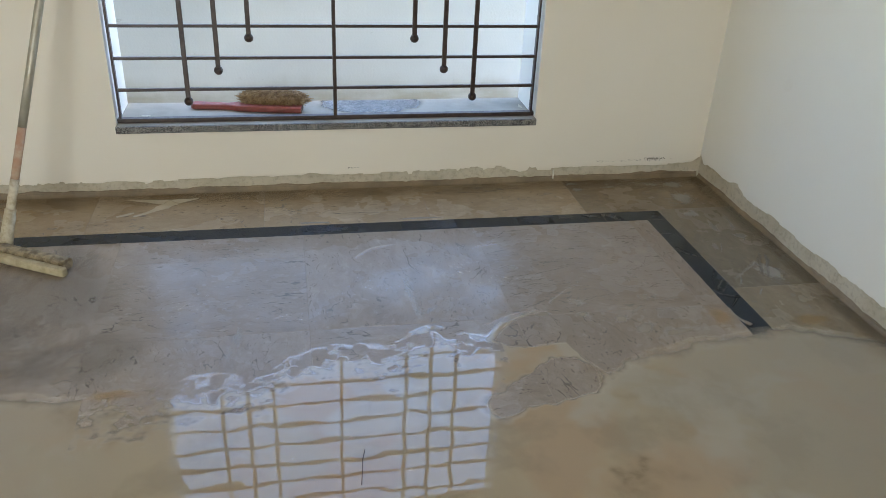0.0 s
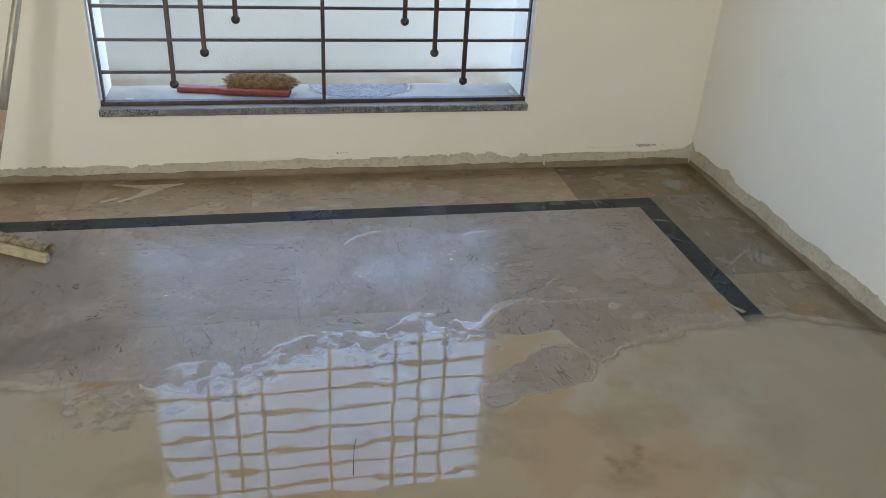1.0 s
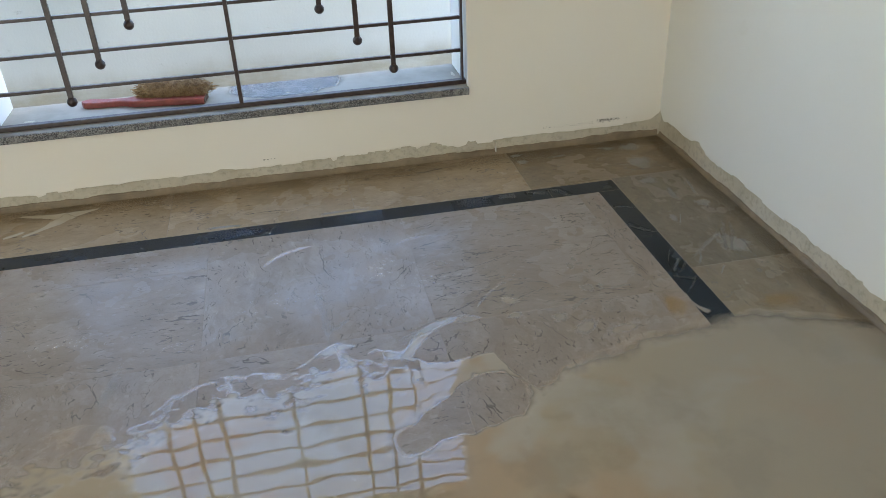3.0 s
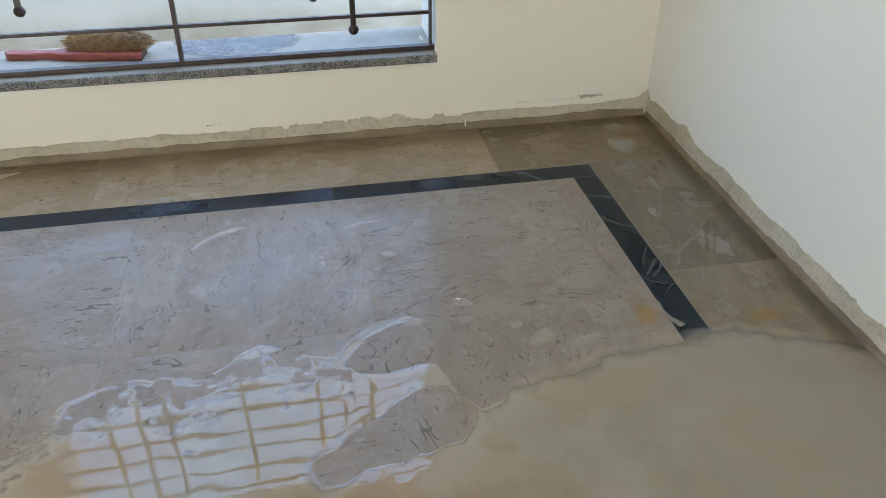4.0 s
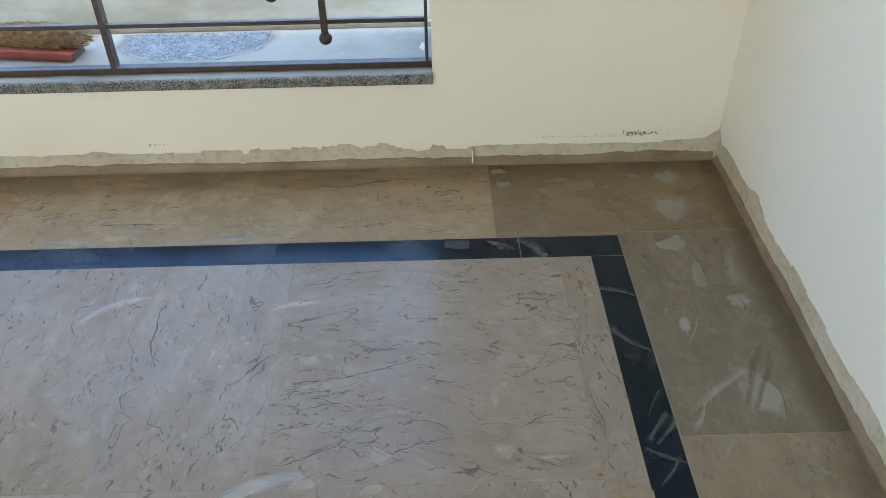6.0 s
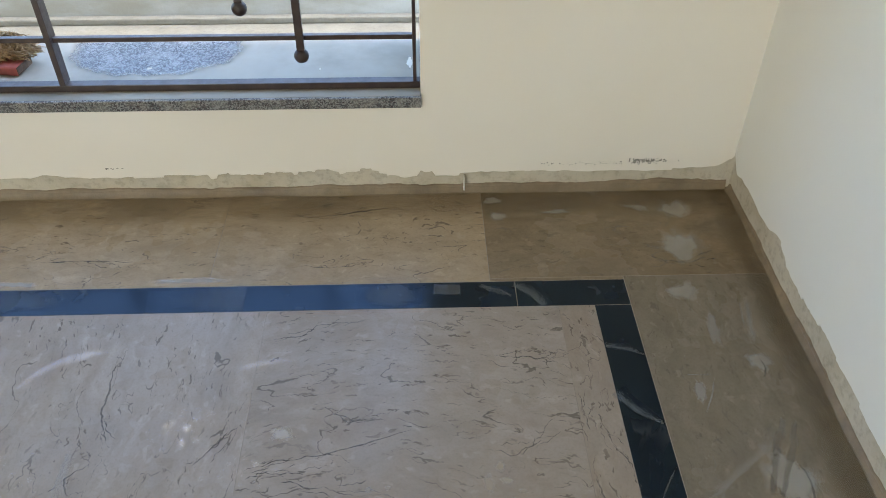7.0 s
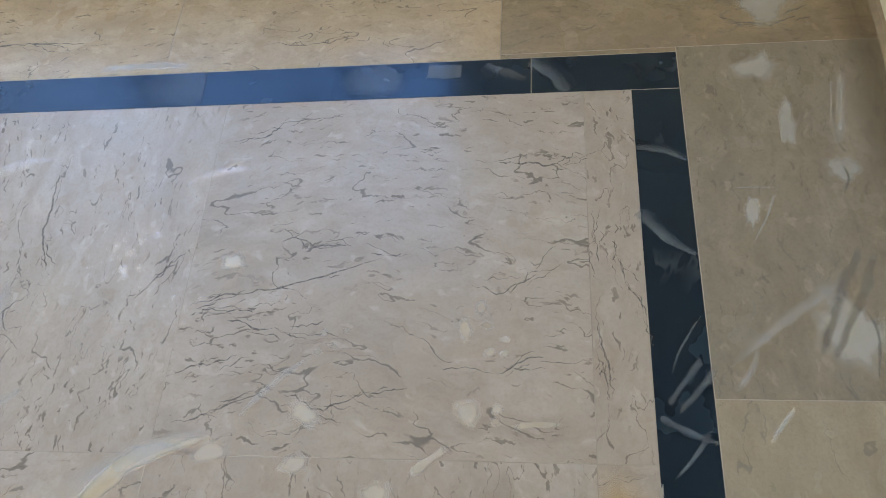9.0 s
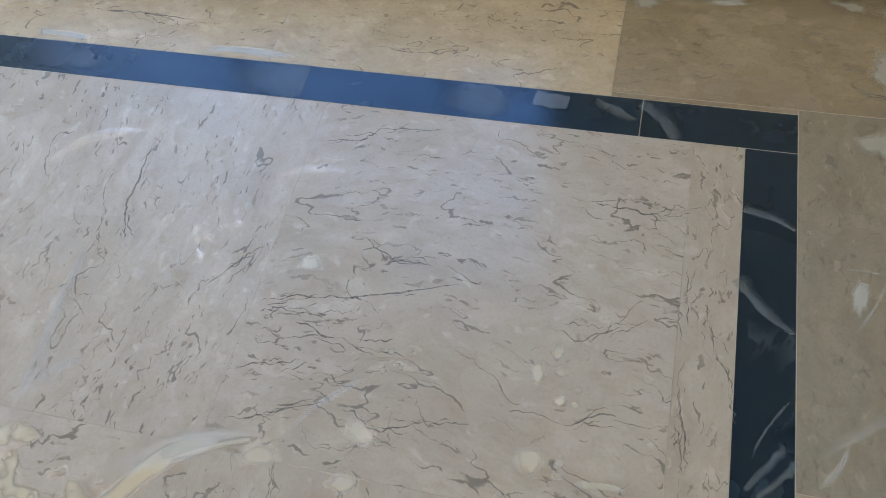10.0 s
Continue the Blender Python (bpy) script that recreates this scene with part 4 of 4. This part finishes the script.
for i in range(150):
    dense = rng.random() < 0.7
    x = rng.gauss(2.445, 0.022) if dense else rng.uniform(2.17, 2.50)
    z = (0.090 if dense else 0.084) + rng.gauss(0, 0.0028)
    w, h = rng.uniform(0.0006, 0.0016), rng.uniform(0.0008, 0.0032) * (1 if dense else 0.6)
    lean = rng.gauss(0, 0.0006)
    bm.faces.new([bm.verts.new((x + dx * w + dz * lean, WALL_Y - 0.0006, z + dz * h)) for dx, dz in ((-1, -1), (1, -1), (0.7, 1), (-0.7, 1))])
for i in range(14):
    x, z = rng.uniform(1.155, 1.20), 0.088 + rng.gauss(0, 0.0012)
    w, h = rng.uniform(0.001, 0.0028), rng.uniform(0.0005, 0.0012)
    bm.faces.new([bm.verts.new((x + dx * w, WALL_Y - 0.0006, z + dz * h)) for dx, dz in ((-1, -1), (1, -1), (0.7, 1), (-0.7, 1))])
scuff = part("wall_scuff", bm, M_SOOTY)
tagged(scuff, "row of small black scuffs on the cream wall", "stain", kind="stuff")


for i, (x, y, rx, ry) in enumerate([(1.882, 4.442, 0.009, 0.032), (1.273, 4.424, 0.008, 0.007), (1.672, 4.413, 0.003, 0.010), (0.40, 4.40, 0.030, 0.010)]):
    splash("slurry_splash", "dab of dried white slurry on the window sill", x, y, rx, ry, 0, M_THICK, 410 + i * 3.3, WIN_B + 0.0016, wob=0.5, rim=1.6)


# ---- clear water left on the slabs, and one ridge added for a highlight ----
def clear_water():
    k = Mat("clear_water")
    fr = k.node("ShaderNodeFresnel")
    fr.inputs["IOR"].default_value = 1.33
    gl = k.node("ShaderNodeBsdfGlossy")
    gl.inputs["Roughness"].default_value = 0.03
    k.link(fr.outputs[0], gl.inputs["Color"])
    clear = k.node("ShaderNodeBsdfTransparent")
    both = k.node("ShaderNodeAddShader")
    k.link(clear.outputs[0], both.inputs[0])
    k.link(gl.outputs[0], both.inputs[1])
    k.link(both.outputs[0], k.out.inputs["Surface"])
    return k.m


M_CLEAR = clear_water()


def dome(bm, x, y, rx, ry, angle, h, seed, bend=0.0):
    """A low bead or ridge of water."""
    n, rings = 20, (0.35, 0.65, 0.88, 1.0)
    ca, sa = math.cos(radians(angle)), math.sin(radians(angle))
    prev = None
    mid = bm.verts.new((x, y, 0.0008 + h))
    for r in rings:
        ring = []
        for i in range(n):
            a = 2 * math.pi * i / n
            q = r * (1 + 0.25 * noise.noise((math.cos(a) * 1.8, math.sin(a) * 1.8, seed)))
            u, w = rx * q * math.cos(a), ry * q * math.sin(a)
            w += bend * (u / rx) ** 2 * rx
            ring.append(bm.verts.new((x + u * ca - w * sa, y + u * sa + w * ca, 0.0008 + h * (1 - r * r))))
        for i in range(n):
            if prev is None:
                bm.faces.new((mid, ring[i], ring[(i + 1) % n]))
            else:
                bm.faces.new((prev[i], ring[i], ring[(i + 1) % n], prev[(i + 1) % n]))
        prev = ring


# The first is left-over water; the second ridge is added to carry a highlight.
for i, a in enumerate([(1.195, 3.768, 0.085, 0.011, 30, 0.0010, -0.25), (1.590, 3.757, 0.060, 0.008, 14, 0.0005, -0.2)]):
    bm = bmesh.new()
    dome(bm, *a[:6], 300 + i * 3.1, a[6])
    streak = part("water_glint", bm, M_CLEAR, smooth=True)
    tagged(streak, "clear water ridge shaped to catch a highlight on the marble", "water", kind="stuff")
for i, (cx, cy, sx, sy, n) in enumerate([(1.47, 3.60, 0.045, 0.03, 50), (1.58, 3.52, 0.04, 0.02, 26), (1.15, 3.50, 0.05, 0.03, 30), (0.62, 3.45, 0.05, 0.03, 50), (0.92, 3.36, 0.05, 0.02, 25)]):
    bm = bmesh.new()
    for j in range(n):
        r = rng.uniform(0.0018, 0.0072)
        dome(bm, rng.gauss(cx, sx), rng.gauss(cy, sy), r, r * rng.uniform(0.6, 1), rng.uniform(0, 180), r * 0.19, rng.uniform(0, 99))
    beads = part("water_beads", bm, M_CLEAR, smooth=True)
    tagged(beads, "beads of clear water on the marble", "water", kind="stuff")

# ---- bubbles and a loose fibre on the slurry ----
for i, (x, y, r) in enumerate([(1.278, 2.961, 0.008), (1.045, 2.810, 0.008), (0.712, 2.867, 0.007), (0.907, 2.756, 0.006), (1.232, 2.737, 0.007), (1.172, 2.685, 0.006), (1.30, 2.80, 0.005)]):
    bm = bmesh.new()
    dome(bm, x, y, r, r * 0.85, 20 * i, 0.0016, 60 + i)
    bmesh.ops.translate(bm, vec=(0, 0, 0.0008), verts=bm.verts)
    tagged(part("slurry_bubble", bm, M_CLEAR, smooth=True), "small clear bubble floating on the slurry", "bubble", kind="stuff")
fibre = tube(bmesh.new(), [(1.074, 2.766, 0.002), (1.066, 2.735, 0.0022), (1.062, 2.70, 0.002), (1.056, 2.653, 0.002)], [0.0009] * 4, 6)
tagged(part("coir_fibre", fibre, M_CUT, smooth=True), "single dark coir fibre floating on the slurry", "fibre", kind="stuff")

# ---- floor: grout bed, slabs and the black band ----
floor = tagged(new("floor"), "wet beige veined marble slab floor with a black marble band", "floor", kind="structure")
part("grout_bed", boxed(WEST_X, WALL_X + 0.005, SOUTH_Y - 0.2, WALL_Y + 0.008, -0.149, -0.0003), M_GROUT, floor, "pale grout between the slabs")
slab_meshes = {}


def slab(name, x0, x1, y0, y1, mat, across=False, gap=0.0004):
    """One slab; its veins run along x, or along y if across."""
    w, d = x1 - x0 - 2 * gap, y1 - y0 - 2 * gap
    if across:
        w, d = d, w
    key = (name, round(w, 4), round(d, 4), mat.name)
    if key not in slab_meshes:
        bm = bmesh.new()
        lo = [bm.verts.new((sx * w / 2, sy * d / 2, -0.02)) for sx, sy in ((-1, -1), (1, -1), (1, 1), (-1, 1))]
        mid = [bm.verts.new((sx * w / 2, sy * d / 2, -0.0006)) for sx, sy in ((-1, -1), (1, -1), (1, 1), (-1, 1))]
        hi = [bm.verts.new((sx * (w / 2 - 0.0006), sy * (d / 2 - 0.0006), 0)) for sx, sy in ((-1, -1), (1, -1), (1, 1), (-1, 1))]
        for a, b in ((lo, mid), (mid, hi)):
            for j in range(4):
                bm.faces.new((a[j], a[(j + 1) % 4], b[(j + 1) % 4], b[j]))
        bm.faces.new(hi)
        slab_meshes[key] = mesh_of(name, bm, mat)
    ob = new(name, slab_meshes[key])
    ob.parent = floor
    ob.matrix_basis = pose((x0 + x1) / 2, (y0 + y1) / 2, 0, 0, 0, 90 if across else 0)
    return ob


STRIP = 0.077
# inside the band: a narrow strip along it, then square slabs with veins turned by turns
rows_y = [IN_Y - SLAB * i for i in range(10)]
for r in range(9):
    y1, y0 = rows_y[r], max(rows_y[r] - SLAB, SOUTH_Y)
    if y1 - y0 < 0.05:
        continue
    slab("marble_slab", IN_X - STRIP, IN_X, y0, y1, M_INNER, r % 2 == 0)
    x1, c = IN_X - STRIP, 0
    while x1 > WEST_X + 0.02:
        x0 = max(x1 - SLAB, WEST_X)
        if r == 0 and c == 2:
            slab("marble_slab", x0, x1, 3.74, y1, M_INNER)
            slab("marble_slab", x0, x1, y0, 3.74, M_INNER)
        else:
            slab("marble_slab", x0, x1, y0, y1, M_INNER, (r + c) % 2 == 1)
        x1, c = x0, c + 1
# the band
x1, lengths = BAND_X, [0.240, 2.2, 2.2]
for ln in lengths:
    x0 = max(x1 - ln, WEST_X)
    if x1 - x0 > 0.02:
        slab("band_slab", x0, x1, IN_Y, BAND_Y, M_BLACK)
    x1 = x0
y1 = IN_Y
while y1 > SOUTH_Y + 0.02:
    y0 = max(y1 - 1.83, SOUTH_Y)
    slab("band_slab", IN_X, BAND_X, y0, y1, M_BLACK, True)
    y1 = y0
# outside the band
BACK = WALL_Y + 0.007
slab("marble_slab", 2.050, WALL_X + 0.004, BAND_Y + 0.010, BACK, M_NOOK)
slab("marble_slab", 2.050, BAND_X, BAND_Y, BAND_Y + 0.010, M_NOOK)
x1 = 2.050
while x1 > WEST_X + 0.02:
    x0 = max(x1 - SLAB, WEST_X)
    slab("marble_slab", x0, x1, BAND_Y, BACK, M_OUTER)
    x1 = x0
y1, i = BAND_Y + 0.010, 0
while y1 > SOUTH_Y + 0.02:
    y0 = max(y1 - SLAB, SOUTH_Y)
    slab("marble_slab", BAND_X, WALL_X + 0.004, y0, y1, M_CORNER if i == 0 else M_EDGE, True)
    y1, i = y0, i + 1


# ---- the boldest veins, each a crack that wanders between its ends ----
def vein_look():
    k = Mat("dark_vein")
    q = k.coords()
    c = k.mix(k.ramp(k.noise(q, 60, 4), 0.3, 0.7), (0.105, 0.086, 0.07), (0.17, 0.14, 0.112))
    k.set(c, 0.4)
    return k.fade(k.ramp(k.noise(q, 130, 4, 0.65), 0.30, 0.60, 0.15, 0.75))


M_VEIN = vein_look()
vein_rng = random.Random(21)


def vein(points, width):
    """A tapering crack through the points, with a few side branches."""
    bm = bmesh.new()

    def run(pts, w, seed):
        line = []
        for a, b in zip(pts, pts[1:]):
            for j in range(12):
                line.append(Vector(a).lerp(Vector(b), j / 12))
        line.append(Vector(pts[-1]))
        n, prev, out = len(line), None, []
        for i, p in enumerate(line):
            f = i / (n - 1)
            along = (line[min(i + 1, n - 1)] - line[max(i - 1, 0)]).normalized()
            side = Vector((-along.y, along.x))
            p = p + side * (0.009 * noise.noise((f * n * 0.16, seed, 0)) + 0.0045 * noise.noise((f * n * 0.5, seed, 4)))
            h = w * math.sin(math.pi * (0.04 + 0.92 * f)) ** 0.6 * max(0.12, 0.65 + 1.1 * noise.noise((f * n * 0.22, seed, 9)))
            row = [bm.verts.new((*(p + side * e), 0.0004)) for e in (h, -h)]
            if prev:
                bm.faces.new((prev[0], prev[1], row[1], row[0]))
            prev = row
            out.append((p, along, side))
        return out

    seed = vein_rng.uniform(0, 90)
    width *= 0.72
    way = run(points, width, seed)
    for i in range(2 + len(points)):
        p, along, side = vein_rng.choice(way)
        p = p + side * vein_rng.uniform(-0.012, 0.012)
        turn = vein_rng.uniform(-0.35, 0.35)
        end = p + (along + side * turn).normalized() * vein_rng.uniform(0.02, 0.06)
        run([p, end], width * vein_rng.uniform(0.4, 0.8), seed + 3 + i)
    tagged(part("vein", bm, M_VEIN, floor, "dark crack-like vein in the marble"), kind="stuff")


vein([(2.042, 3.763), (2.079, 3.757), (2.142, 3.754), (2.172, 3.769)], 0.0022)
vein([(1.717, 3.642), (1.763, 3.617), (1.821, 3.614)], 0.0026)
vein([(1.589, 3.513), (1.653, 3.533), (1.727, 3.540), (1.878, 3.586)], 0.0028)
vein([(1.593, 3.495), (1.613, 3.507), (1.691, 3.502)], 0.0024)
vein([(1.654, 3.489), (1.706, 3.474), (1.772, 3.464)], 0.0028)
vein([(1.590, 3.405), (1.658, 3.426)], 0.0022)
vein([(1.600, 3.330), (1.655, 3.350), (1.731, 3.372)], 0.0020)
vein([(1.759, 3.374), (1.818, 3.353), (1.881, 3.379)], 0.0024)
vein([(1.307, 3.773), (1.303, 3.711), (1.306, 3.641), (1.334, 3.580)], 0.0022)
vein([(1.286, 3.580), (1.315, 3.534), (1.280, 3.502), (1.305, 3.465)], 0.0022)
vein([(1.561, 3.602), (1.538, 3.578), (1.496, 3.524)], 0.0024)
vein([(2.198, 3.668), (2.202, 3.579)], 0.0024)
vein([(2.220, 3.614), (2.238, 3.560), (2.262, 3.489)], 0.0026)
vein([(2.198, 3.483), (2.211, 3.409)], 0.0026)
vein([(1.580, 3.815), (1.664, 3.831), (1.691, 3.856), (1.786, 3.866)], 0.0018)
vein([(2.013, 3.544), (2.068, 3.532), (2.111, 3.561)], 0.0020)
vein([(1.982, 3.414), (2.058, 3.415), (2.120, 3.432)], 0.0022)
vein([(1.031, 4.065), (1.141, 4.067), (1.261, 4.057)], 0.0030)
vein([(1.575, 4.219), (1.655, 4.207), (1.784, 4.235), (1.850, 4.240)], 0.0028)
vein([(1.614, 4.035), (1.700, 4.030), (1.784, 4.046)], 0.0026)
vein([(2.420, 4.045), (2.488, 4.025), (2.541, 4.042)], 0.0030)
vein([(2.448, 4.062), (2.533, 4.108)], 0.0026)
